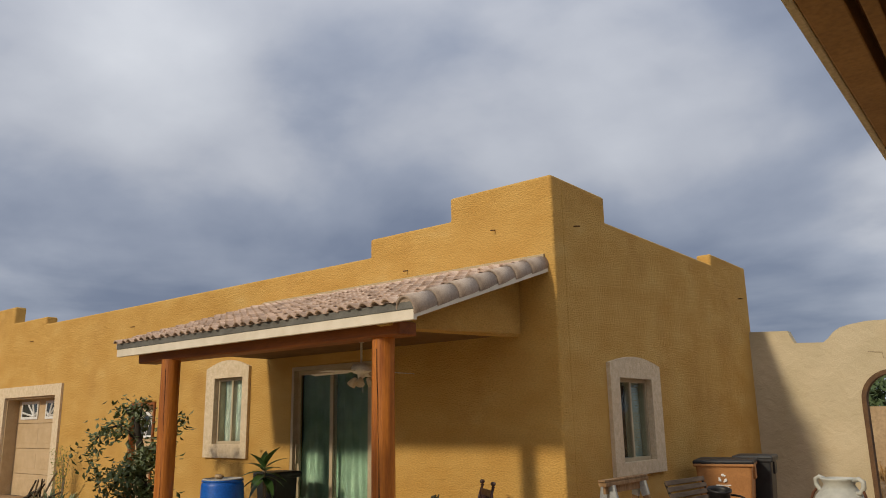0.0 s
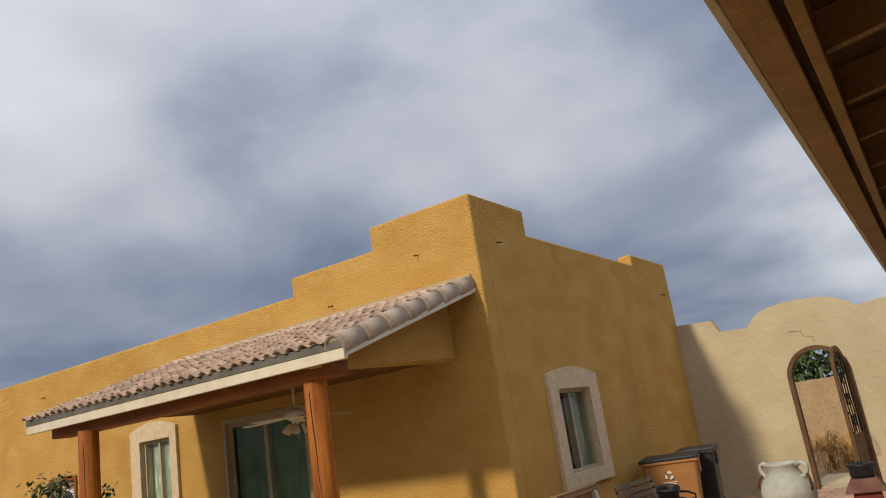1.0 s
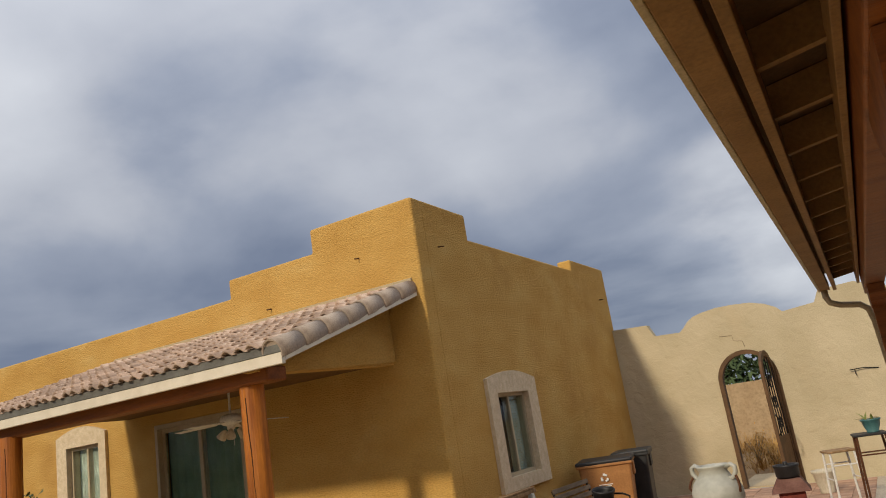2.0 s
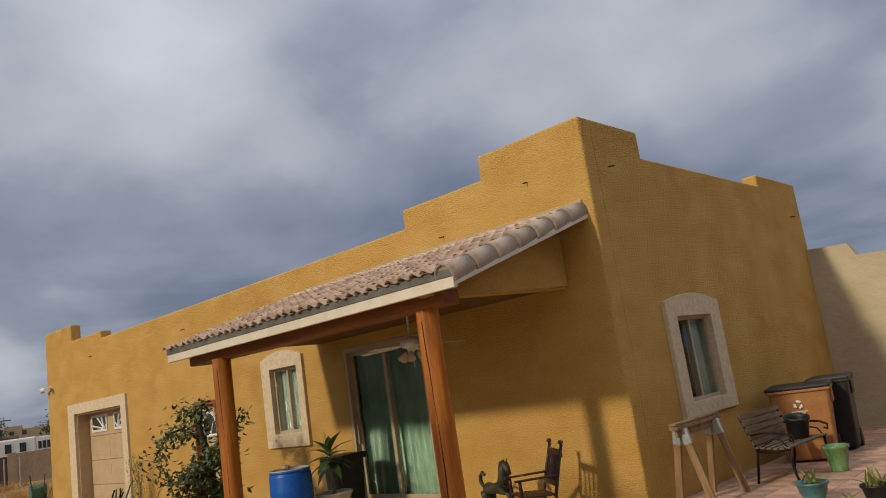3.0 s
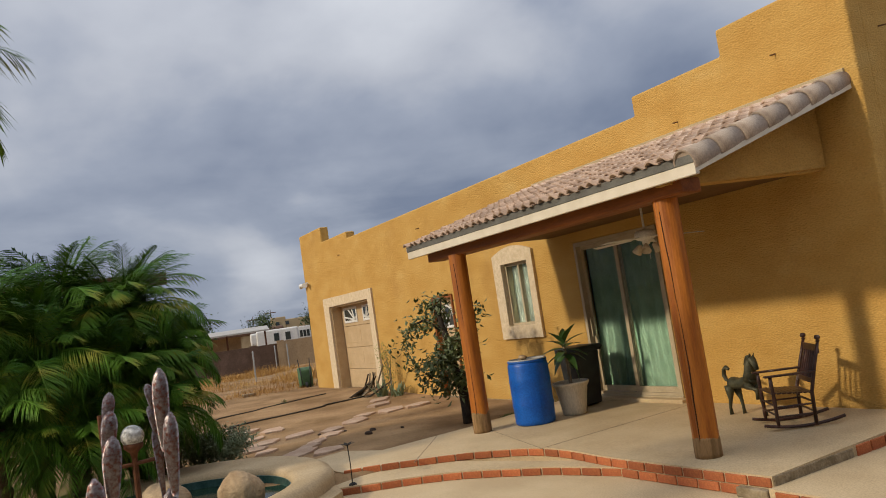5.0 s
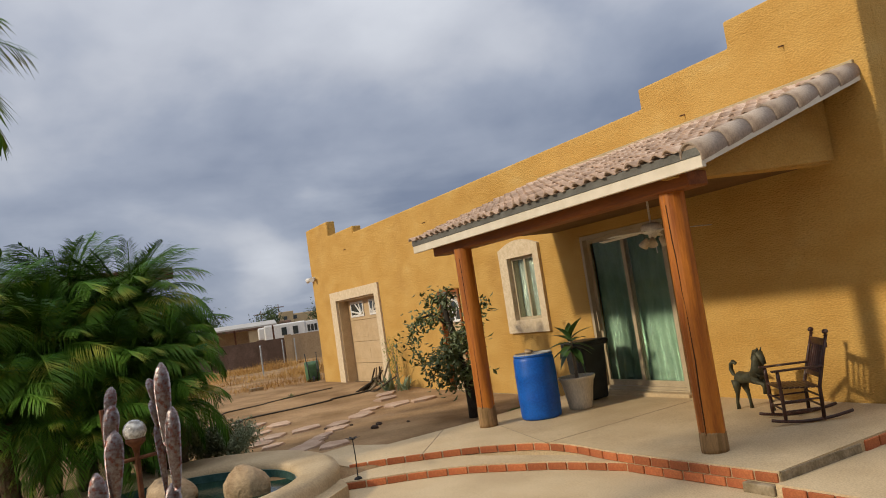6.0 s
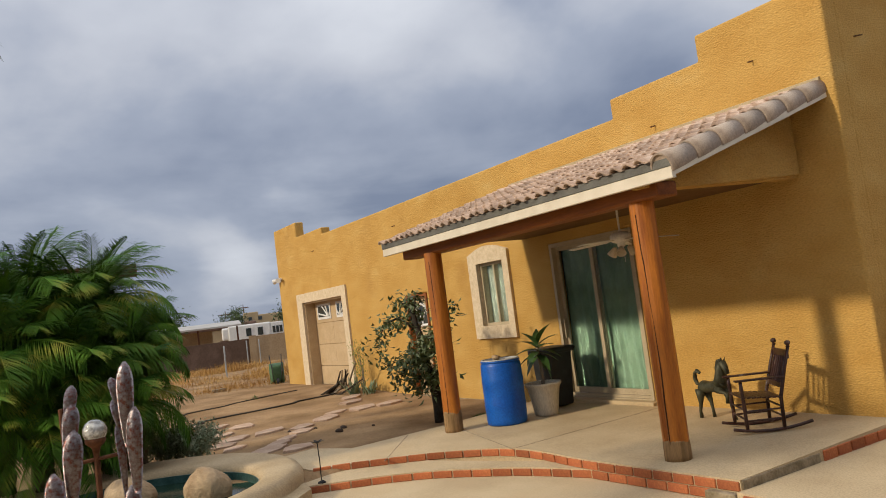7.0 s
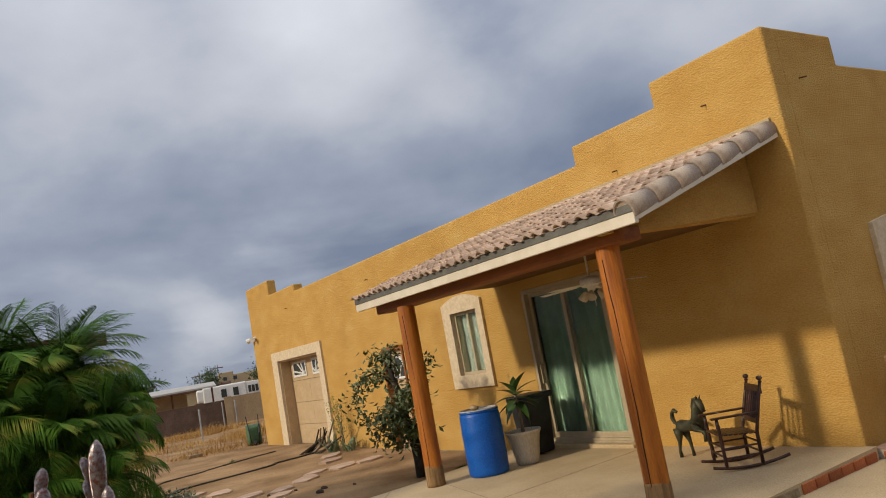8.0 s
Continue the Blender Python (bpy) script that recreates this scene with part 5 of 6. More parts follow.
def copper_leaf(length, width, label=""):
    bm = bmesh.new()
    n, m = 14, 8
    rows = []
    for i in range(n + 1):
        s = i / n
        w = width * max(0.16, (0.42 + 0.80 * min(1, s * 1.25) ** 0.8) * (1 - s ** 5) ** 0.5)
        rows.append([bm.verts.new((w * (k / m - 0.5), -0.20 * w * math.cos(math.pi * (k / m - 0.5)) + 0.10 * max(0, s - 0.62) ** 1.3 - 0.05 * length * s, length * s)) for k in range(m + 1)])
    for a, b in zip(rows, rows[1:]):
        for k in range(m):
            bm.faces.new((a[k], a[k + 1], b[k + 1], b[k]))
    bmesh.ops.solidify(bm, geom=bm.faces[:], thickness=0.005)
    return bm


def sculpture():
    s = empty("copper_sculpture", "hammered copper leaf sculpture with a glass ball lamp", "sculpture", m=pose(-0.100, -7.199, 0.187, 0, 0, 66) @ Matrix.Diagonal((0.740, 0.740, 0.740, 1)))
    # across the view: own x; the lamp stands between two leafed stakes
    part("lamp_stake", rod((0, 0, -0.566), (0, 0, 1.30), 0.02), RUST, s)
    part("cup", lathe([(0.02, 1.26), (0.03, 1.30), (0.068, 1.335), (0.07, 1.365), (0.05, 1.37)], 20), RUST, s, smooth=True)
    b = bmesh.new()
    bmesh.ops.create_icosphere(b, subdivisions=4, radius=0.082)
    bmesh.ops.translate(b, verts=b.verts[:], vec=(0, 0, 1.415))
    part("ball", b, BALL, s, "crackled clear glass ball", smooth=True)
    part("crossbar", rod((-0.20, 0, 1.20), (0.22, 0, 1.24), 0.014), RUST, s)
    # each leaf: offset, height of its tip, length, width, tilt, turn, set forward
    left = ((0.035, 1.76, 0.30, 0.075, 10, 20, 0.0), (0.035, 1.63, 0.38, 0.098, 8, 14, -0.03), (0.05, 1.45, 0.52, 0.118, 5, 8, -0.06), (-0.02, 1.18, 0.66, 0.125, -2, 0, -0.10), (-0.03, 1.10, 0.62, 0.05, 0, 50, 0.02), (0.05, 0.92, 0.52, 0.10, 0, 8, -0.04))
    right = ((0.01, 1.88, 0.60, 0.105, 2, 0, -0.05), (0.055, 1.56, 0.60, 0.105, 3, -10, -0.09), (-0.05, 1.78, 0.22, 0.065, -8, 40, 0.0), (-0.05, 1.62, 0.22, 0.065, -8, 45, 0.0), (-0.05, 1.44, 0.50, 0.07, -4, 60, 0.01), (0.01, 1.02, 0.60, 0.11, 0, 10, -0.05))
    for x0, leaves in ((-0.21, left), (0.23, right)):
        part("stake", tube([(x0, 0, -0.566), (x0 + 0.02, 0, 0.8), (x0, 0, 1.6)], 0.022, 8), RUST, s)
        for dx, z, l, w, tilt, turn, fore in leaves:
            lf = part("copper_leaf", copper_leaf(l, w * 1.12), COPPER, s, smooth=True)
            lf.matrix_basis = pose(x0 + dx, fore - 0.02, z - l, 0, tilt, turn)


sculpture()


def iron_flower():
    f = empty("iron_flower", "thin iron garden stake with a wire flower", "ornament", m=pose(-3.98, -4.52, -0.142))
    part("stake", tube([(0, 0, 0), (0.01, 0, 0.25), (-0.01, 0, 0.44)], 0.006, 6), IRON, f)
    for k in range(6):
        a = k * 60
        p = part("petal", leaf_bm(0.10, 0.045, 0.1), IRON, f)
        p.matrix_basis = pose(-0.01, 0, 0.44, 0, 0, a) @ pose(0, 0, 0, 0, -25, 0)
    part("base", boulder(0.05, 0.05, 0.03, 3, 2), IRON, f)


iron_flower()

# ---------- yard ----------
def flagstone(cx, cy, r, seed):
    rnd = random.Random(seed)
    n = rnd.choice((5, 6, 6, 7))
    st, el = rnd.uniform(0, 6), rnd.uniform(0.5, 0.7)
    pts = []
    for k in range(n):
        a = st + 2 * math.pi * k / n + rnd.uniform(-0.2, 0.2)
        q = r * rnd.uniform(0.8, 1.15)
        pts.append((q * math.cos(a) * el, q * math.sin(a)))
    bm = prism(pts, -0.03, 0.028)
    bmesh.ops.bevel(bm, geom=[e for e in bm.edges if min(v.co.z for v in e.verts) > 0], offset=0.012, segments=2, affect="EDGES")
    s = tagged(part("flagstone", bm, FLAG), "flat pink-tan flagstone lying in the dirt", "stone", "flagstone path")
    s.matrix_world = pose(cx, cy, ground_z(cx, cy), rnd.uniform(-1.5, 1.5), rnd.uniform(-1.5, 1.5), 40)


FLAGS = ((-6.70, -4.24, 0.36), (-6.35, -3.95, 0.34), (-7.15, -3.95, 0.30), (-7.45, -3.7, 0.28), (-8.63, -4.2, 0.36), (-8.7, -3.6, 0.36), (-8.5, -3.05, 0.34), (-9.0, -2.4, 0.40), (-9.45, -1.45, 0.46), (-9.35, -0.9, 0.42), (-10.5, -1.2, 0.4), (-10.35, -4.1, 0.36), (-9.3, -4.25, 0.34), (-9.9, -3.7, 0.34), (-7.9, -3.3, 0.3), (-8.1, -4.6, 0.34), (-9.5, -2.0, 0.32), (-11.2, -0.9, 0.34), (-10.9, -4.5, 0.34), (-7.6, -4.5, 0.3))
for i, (x, y, r) in enumerate(FLAGS):
    flagstone(x, y, r, i)


def hose(points, r, label):
    h = tagged(part("hose", tube([(x, y, ground_z(x, y) + r * 0.8) for x, y in points], r, 7), HOSE, smooth=True), label, "hose")


def wiggle(a, b, n, amp, seed):
    out = []
    for k in range(n + 1):
        s = k / n
        x, y = a[0] + (b[0] - a[0]) * s, a[1] + (b[1] - a[1]) * s
        out.append((x, y + amp * noise.noise((s * 4, seed, 0))))
    return out


hose(wiggle((-11.2, -5.2), (-12.3, -0.8), 24, 0.9, 1), 0.018, "dark garden hose lying across the dirt")
hose(wiggle((-13.0, -5.0), (-14.6, -0.9), 24, 0.7, 5), 0.014, "thin dark drip line lying across the dirt")


def wheelbarrow():
    w = empty("wheelbarrow", "green wheelbarrow tipped up against the wall", "wheelbarrow", m=pose(-18.6, -0.05, -0.1, 0, 0, 75) @ Matrix.Diagonal((0.7, 0.8, 0.75, 1)))
    bm = box(-0.34, 0.34, -0.13, 0.13, 0.08, 0.98, 0.07, 3)
    for v in bm.verts:
        k = 0.72 + 0.28 * (v.co.y + 0.13) / 0.26
        v.co.x *= k
        v.co.z = 0.53 + (v.co.z - 0.53) * k
    part("tub", bm, GREENTUB, w, smooth=True)
    for s in (-1, 1):
        part("handle", tube([(s * 0.14, -0.16, 0.0), (s * 0.2, -0.18, 0.6), (s * 0.26, 0.05, 1.30)], 0.02, 6), BLACKPL, w)
        part("leg", tube([(s * 0.2, -0.18, 0.5), (s * 0.22, -0.42, 0.62), (s * 0.2, -0.2, 0.9)], 0.014, 6), BLACKPL, w)
    part("wheel", rod((-0.05, -0.16, 0.17), (0.05, -0.16, 0.17), 0.17, n=20), BLACKPL, w)


wheelbarrow()


def agave(x, y, seed, label, n=26, l=0.45, mt=None):
    a = empty("aloe_plant", label, "plant", m=pose(x, y, -0.1))
    rnd = random.Random(seed)
    for k in range(n):
        lf = part("leaf", leaf_bm(l * rnd.uniform(0.7, 1.2), 0.06, rnd.uniform(-0.1, 0.25), 0.5, 4), mt or SAGE, a)
        lf.matrix_basis = pose(rnd.uniform(-0.12, 0.12), rnd.uniform(-0.12, 0.12), 0.02, 0, 0, k * 137) @ pose(0, 0, 0, 0, -rnd.uniform(35, 80), 0)


agave(-11.75, -0.55, 1, "grey-green aloe clump by the wall")
agave(-11.3, -0.4, 2, "small bluish aloe beside the wall", 18, 0.35)


def brush_pile():
    b = empty("stick_pile", "dark sticks and pipes heaped by the wall", "branches", m=pose(-12.1, -0.7, -0.1))
    rnd = random.Random(3)
    for k in range(12):
        x = rnd.uniform(-0.4, 0.3)
        part("stick", tube([(x - 0.5, rnd.uniform(-0.5, 0.0), 0.02), (x, rnd.uniform(-0.2, 0.2), rnd.uniform(0.1, 0.35)), (x + rnd.uniform(0.1, 0.6), rnd.uniform(-0.2, 0.2), rnd.uniform(0.35, 0.8))], [0.026, 0.024, 0.016], 6), rnd.choice((BARK, HOSE, GREYBARK)), b)


brush_pile()


def tall_weed():
    w = empty("tall_weed", "tall thin yellow-green weed against the wall", "plant", m=pose(-11.9, -0.25, -0.1))
    rnd = random.Random(7)
    for k in range(5):
        x = rnd.uniform(-0.1, 0.1)
        top = (x + rnd.uniform(-0.25, 0.2), rnd.uniform(-0.1, 0.1), rnd.uniform(1.0, 1.5))
        part("stem", tube([(x, 0, 0), (x * 1.5, 0.02, 0.6), top], [0.01, 0.008, 0.004], 5), GREYBARK, w)
        pts = [Vector((x, 0, 0)).lerp(Vector(top), s) for s in (0.45, 0.6, 0.75, 0.9, 1.0)]
        part("foliage", leafy(pts, 60, 0.08, 0.02, k, 0.07), SUCCULENT, w)


tall_weed()
shrub(-14.2, -2.2, -0.1, 0.14, GRASS, 8, "small green weed in the dirt", 80, 0.10)


def tufts(name, label, spots, blades, h, mt, seed, spread):
    rnd = random.Random(seed)
    verts, faces = [], []
    for x, y, z in spots:
        for _ in range(blades):
            bx, by = x + rnd.gauss(0, spread), y + rnd.gauss(0, spread)
            a, l = rnd.uniform(0, 6.3), h * rnd.uniform(0.35, 1.2) * (0.75 + 0.8 * noise.noise((x * 0.9, y * 0.9, 2)))
            dx, dy = math.cos(a), math.sin(a)
            k = len(verts)
            w = 0.008 + 0.006 * rnd.random()
            lean = rnd.uniform(0.1, 1.3) * l
            verts += [(bx - dy * w, by + dx * w, z), (bx + dy * w, by - dx * w, z), (bx + dx * lean, by + dy * lean, z + l)]
            faces.append((k, k + 1, k + 2))
    me = bpy.data.meshes.new(name)
    me.from_pydata(verts, [], faces)
    me.materials.append(mt)
    return tagged(new(name, me), label, "grass", kind="stuff")


rnd = random.Random(12)
spots = []
for _ in range(900):
    x, y = rnd.uniform(-40, -18.2), rnd.uniform(-9, 6)
    if y > -2.2 - 0.06 * (x + 18) - 2.5 and noise.noise((x * 0.30, y * 0.30, 5)) > 0.0:
        spots.append((x, y, -0.12))
tufts("dry_grass", "tall dry straw-coloured grass and weeds", spots, 60, 0.40, STRAW, 2, 0.42)
tufts("lawn_patch", "small patch of green grass by the slab", [(-5.72 + 0.05 * k, -1.15 + 0.07 * k, -0.1) for k in range(8)], 90, 0.05, GRASS, 5, 0.07)
cb = tagged(part("cinder_block", box(-18.9, -18.7, -2.0, -1.6, -0.12, 0.1, 0.01), RAW), "grey concrete block lying in the yard", "block")
st = tagged(part("stone", boulder(0.10, 0.08, 0.10, 2), BARK, smooth=True), "small dark stone by the wall foot", "stone")
st.matrix_world = pose(-5.75, -0.55, -0.03)
for i, (x, y, r) in enumerate(((-7.4, -2.75, 0.05), (-7.1, -2.95, 0.06), (-8.0, -3.0, 0.03), (-8.2, -3.4, 0.03), (-9.9, -4.6, 0.05), (-7.0, -2.4, 0.03))):
    s = tagged(part("clod", boulder(r * 1.4, r, r * 0.7, i, 2), SOIL, smooth=True), "small dark clod lying on the dirt", "clod", "clods on the dirt")
    s.matrix_world = pose(x, y, ground_z(x, y) + r * 0.2)


# ---------- beyond the yard ----------
def far_things():
    tagged(part("block_wall", wall_strip((-41.8, -12), (-39.6, 5.8), -0.2, 1.32, 0.2), BLOCK), "brown concrete block boundary wall", "wall", kind="structure")
    tagged(part("block_wall", wall_strip((-39.4, 5.4), (-36, 20), -0.2, 1.42, 0.2), TANBLOCK), "tan concrete block boundary wall", "wall", kind="structure")
    p = empty("fence_post", "thin grey steel fence post", "post", m=pose(-28, 0.9, -0.12))
    part("pipe", rod((0, 0, 0), (0, 0, 1.3), 0.035, n=8), ZINC, p)
    part("cap", rod((0, 0, 1.3), (0, 0, 1.34), 0.045, 0.02, 8), ZINC, p)
    for x, y in ((-38.6, 5.0), (-38.2, 5.6)):
        copy_thing(p, pose(x, y, -0.12))
    # horse trailer
    t = empty("horse_trailer", "white horse trailer with small dark windows", "trailer", m=pose(-53.0, 9.6, 0.05, 0, 0, 73) @ Matrix.Diagonal((0.78, 1, 1, 1)))
    part("body", box(-2.0, 2.0, -1.0, 1.0, 0.5, 2.25, 0.12, 3), WHITE, t)
    part("nose", box(-2.6, -1.9, -0.9, 0.9, 1.2, 2.15, 0.15, 3), WHITE, t)
    part("tail_gate", box(2.0, 3.2, -0.98, 0.98, 0.5, 2.2, 0.05), WHITE, t)
    for x in (-0.35, 0.75):
        part("window", box(x, x + 0.5, -1.03, -0.98, 1.35, 1.95, 0.02), DARKGLASS, t)
    for k in range(3):
        part("vent", box(2.15 + 0.34 * k, 2.42 + 0.34 * k, -1.01, -0.97, 1.4, 1.9, 0.01), DARKGLASS, t)
    for x in (0.2, 1.1):
        part("wheel", rod((x, -0.9, 0.35), (x, -0.7, 0.35), 0.35, n=18), BLACKPL, t)
    # open shed
    s = empty("open_shed", "open animal shed with pale corrugated roof", "shed", m=pose(-48.0, 5.0, -0.1, 0, 0, 76))
    roof = box(-3.6, 2.4, -1.6, 2.2, 2.45, 2.55)
    for v in roof.verts:
        v.co.z += 0.085 * v.co.y
    part("roof", roof, FLAGROOF, s, "pale corrugated metal roof")
    for x in (-3.2, -0.4, 2.1):
        part("post", rod((x, -1.4, 0), (x, -1.4, 2.4), 0.06, n=8), RUST, s)
    part("panel", box(-3.5, 0.5, 0.8, 0.9, 0.0, 2.2), TANBLOCK, s)
    # far houses
    h = empty("far_house", "distant tan stucco house with square tower", "house", m=pose(-121, 33, 0, 0, 0, 75))
    part("tower", box(-3.6, -1.2, -2, 2, 0, 5.0, 0.1), FARTAN, h)
    part("wall", box(-1.2, 10, -2, 3, 0, 4.5, 0.1), FARTAN, h)
    for x in (-2.9, -1.3):
        part("window", box(x, x + 0.6, -2.05, -1.95, 3.6, 4.2), DARKGLASS, h)
    h2 = empty("far_house", "distant low brown-roofed house", "house", m=pose(-118, 20, 0, 0, 0, 75))
    part("wall", box(-9, 9, -3, 3, 0, 2.8), FARTAN, h2)
    part("roof", box(-9.8, 9.8, -3.4, 3.4, 2.6, 3.5, 0.3), FARBROWN, h2)
    for x, y, hh in ((-118, 25.5, 5.6), (-135, 33.5, 7.0)):
        u = empty("utility_pole", "distant wooden utility pole", "pole", m=pose(x, y, 0))
        part("pole", rod((0, 0, 0), (0, 0, hh), 0.09, 0.06, 8), FARBROWN, u)
        part("crossarm", rod((0, -1, hh - 0.6), (0, 1, hh - 0.6), 0.09, n=6), FARBROWN, u)


def wall_strip(a, b, z0, z1, t):
    a, b = Vector((*a, 0)), Vector((*b, 0))
    n = (b - a).cross(Vector((0, 0, 1))).normalized() * t / 2
    bm = prism([tuple((a - n).xy), tuple((b - n).xy), tuple((b + n).xy), tuple((a + n).xy)], z0, z1)
    d = (b - a).normalized()
    k = 0.0
    while k < (b - a).length:
        p = a + d * k
        q = p + d * 0.4
        m = n * 1.6
        prism([tuple((p - m).xy), tuple((q - m).xy), tuple((q + m).xy), tuple((p + m).xy)], z0, z1 + 0.05, bm)
        k += 4.0
    return bm


FLAGROOF = mat("pale_sheet_metal", (0.42, 0.39, 0.34), (0.50, 0.47, 0.42), 1, 0.5, 0.0, metal=0.2)
far_things()


def far_tree(x, y, h, r, seed, label):
    t = empty("tree", label, "tree", m=pose(x, y, -0.1))
    part("trunk", tube([(0, 0, 0), (0.1, 0, h * 0.3), (0, 0.1, h * 0.6)], [0.16, 0.12, 0.06], 8), BARK, t)
    rnd = random.Random(seed)
    tips = []
    for k in range(10):
        a, e = rnd.uniform(0, 6.3), rnd.uniform(0.2, 1.2)
        q = Vector((r * math.cos(a) * math.cos(e), r * math.sin(a) * math.cos(e), h * 0.55 + (h * 0.45) * math.sin(e)))
        tips += [q, q * 0.8 + Vector((0, 0, h * 0.1))]
        part("limb", tube([(0, 0, h * 0.35), q * 0.6 + Vector((0, 0, h * 0.15)), q], [0.07, 0.05, 0.02], 5), BARK, t)
    part("crown", leafy(tips, 1400, r * 0.16, r * 0.08, seed, r * 0.24), FARTREE, t)


far_tree(-55, 14.2, 4.0, 1.6, 4, "green desert tree behind the house corner")
far_tree(-78, 8.5, 4.2, 2.6, 5, "distant round green tree")
far_tree(-76, 5.2, 3.6, 2.0, 6, "distant low green tree")
far_tree(-95, 20, 5.0, 1.8, 8, "distant dark green tree")


def pergola():
    p = empty("pergola", "dark weathered timber pergola behind the palms", "pergola")
    part("beam", box(-9.2, -9.05, -10.6, -5.42, 2.82, 3.02, 0.01), RAFTER, p)
    for y in (-9.2, -6.4):
        part("post", box(-9.2, -9.05, y, y + 0.14, -0.1, 2.82, 0.01), RAFTER, p)


pergola()


# ---------- side patio ----------
def sawhorse():
    s = empty("sawhorse", "weathered lumber sawhorse with metal brackets", "sawhorse", m=pose(0.13, 0.05, 0))
    z0 = patio_z(0.6)
    top = part("top_rail", box(0.20, 0.30, 0.10, 1.22, 0.80, 0.845, 0.004), LUMBER, s)
    part("top_rail", box(0.205, 0.295, 0.08, 1.20, 0.85, 0.872, 0.004), LUMBER, s)
    part("side_rail", box(0.235, 0.265, 0.14, 1.18, 0.715, 0.798, 0.004), LUMBER, s)
    for y, yf in ((0.24, 0.25), (1.06, 1.10)):
        for sx, xf in ((-1, 0.08), (1, 0.48)):
            a, b = Vector((0.25 + sx * 0.035, y, 0.80)), Vector((xf, yf, z0))
            w = box(-0.018, 0.018, -0.042, 0.042, 0, (a - b).length, 0.003)
            leg = part("leg", w, LUMBER, s)
            leg.matrix_basis = Matrix.Translation(b) @ (a - b).to_track_quat("Z", "Y").to_matrix().to_4x4()
            br = part("bracket", box(-0.023, 0.023, -0.048, 0.048, (a - b).length - 0.17, (a - b).length, 0.003), ZINC, leg, "galvanised steel bracket")


sawhorse()


def garden_bench():
    b = empty("garden_bench", "slatted wooden garden bench with black iron ends", "bench", m=pose(0.83, 2.15, patio_z(2.1), 0, 0, 86))
    L = 0.52
    for s in (-1, 1):
        x = s * L
        e = part("iron_end", tube([(x, 0.24, 0.0), (x, 0.20, 0.20), (x, 0.17, 0.38), (x, 0.24, 0.58), (x, 0.32, 0.80)], 0.016, 8), IRON, b, smooth=True)
        part("front_leg", tube([(x, -0.27, 0.0), (x, -0.24, 0.10), (x, -0.22, 0.25), (x, -0.22, 0.40)], 0.016, 8), IRON, e, smooth=True)
        part("seat_bar", tube([(x, -0.24, 0.40), (x, -0.05, 0.37), (x, 0.18, 0.38)], 0.014, 8), IRON, e, smooth=True)
        part("arm", tube([(x, 0.23, 0.57), (x, 0.05, 0.60), (x, -0.20, 0.58), (x, -0.29, 0.54), (x, -0.28, 0.48), (x, -0.24, 0.50)], 0.014, 8), IRON, e, smooth=True)
        part("scroll", tube([(x, -0.22, 0.40), (x, -0.15, 0.50), (x, -0.05, 0.52), (x, 0.05, 0.46), (x, 0.16, 0.40)], 0.009, 6), IRON, e, smooth=True)
    for k in range(6):
        y = -0.25 + 0.078 * k
        part("seat_slat", box(-L - 0.03, L + 0.03, y, y + 0.058, 0.405 - 0.01 * math.sin(k), 0.425 - 0.01 * math.sin(k), 0.004), SLATWOOD, b)
    for k in range(5):
        z = 0.45 + 0.078 * k
        y = 0.19 + (z - 0.4) * 0.33
        sl = part("back_slat", box(-L - 0.03, L + 0.03, -0.010, 0.010, 0, 0.060, 0.004), SLATWOOD, b)
        sl.matrix_basis = pose(0, y - 0.02, z, -18)
    p = empty("plant_pot", "black plastic nursery pot lying on the bench", "pot", m=pose(0.86, 2.42, patio_z(2.1) + 0.425, 8, 8, 0) @ Matrix.Diagonal((0.86, 0.86, 0.86, 1)))
    part("pot", lathe([(0.13, 0.0), (0.14, 0.01), (0.165, 0.27), (0.18, 0.28), (0.18, 0.31), (0.165, 0.31), (0.155, 0.26), (0.12, 0.03)], 28), BLACKPL, p, smooth=True)


garden_bench()
wheelie_bin("recycling_bin", "tan recycling bin with black lid by the wall", BINTAN, BLACKPL, pose(0.60, 3.55, patio_z(3.5), 0, 0, 14), 0.76, 0.80, 0.97, True)
wheelie_bin("rubbish_bin", "black rubbish bin behind the tan bin", BINBLACK, BINBLACK, pose(0.74, 4.46, patio_z(4.4), 0, 0, 10), 0.52, 0.66, 1.0)


def pot(name, label, x, y, r, h, mt, plant=None, seed=1, z=None):
    p = empty(name, label, "pot", m=pose(x, y, patio_z(y) if z is None else z))
    part("pot", lathe([(r * 0.62, 0.0), (r * 0.66, 0.01), (r * 0.6, h * 0.12), (r * 0.82, h * 0.5), (r * 0.92, h * 0.85), (r * 1.03, h * 0.9), (r * 1.03, h), (r * 0.9, h), (r * 0.85, h * 0.8)], 32), mt, p, smooth=True)
    part("soil", lathe([(r * 0.86, h * 0.78), (r * 0.86, h * 0.84), (0.01, h * 0.86)], 20), SOIL, p)
    if plant:
        rnd = random.Random(seed)
        for k in range(plant):
            lf = part("leaf", leaf_bm(rnd.uniform(0.10, 0.22), 0.035, rnd.uniform(0, 0.5), 0.5, 4), SUCCULENT, p)
            lf.matrix_basis = pose(rnd.uniform(-r, r) * 0.5, rnd.uniform(-r, r) * 0.5, h * 0.86, 0, 0, k * 137) @ pose(0, 0, 0, 0, -rnd.uniform(25, 85), 0)


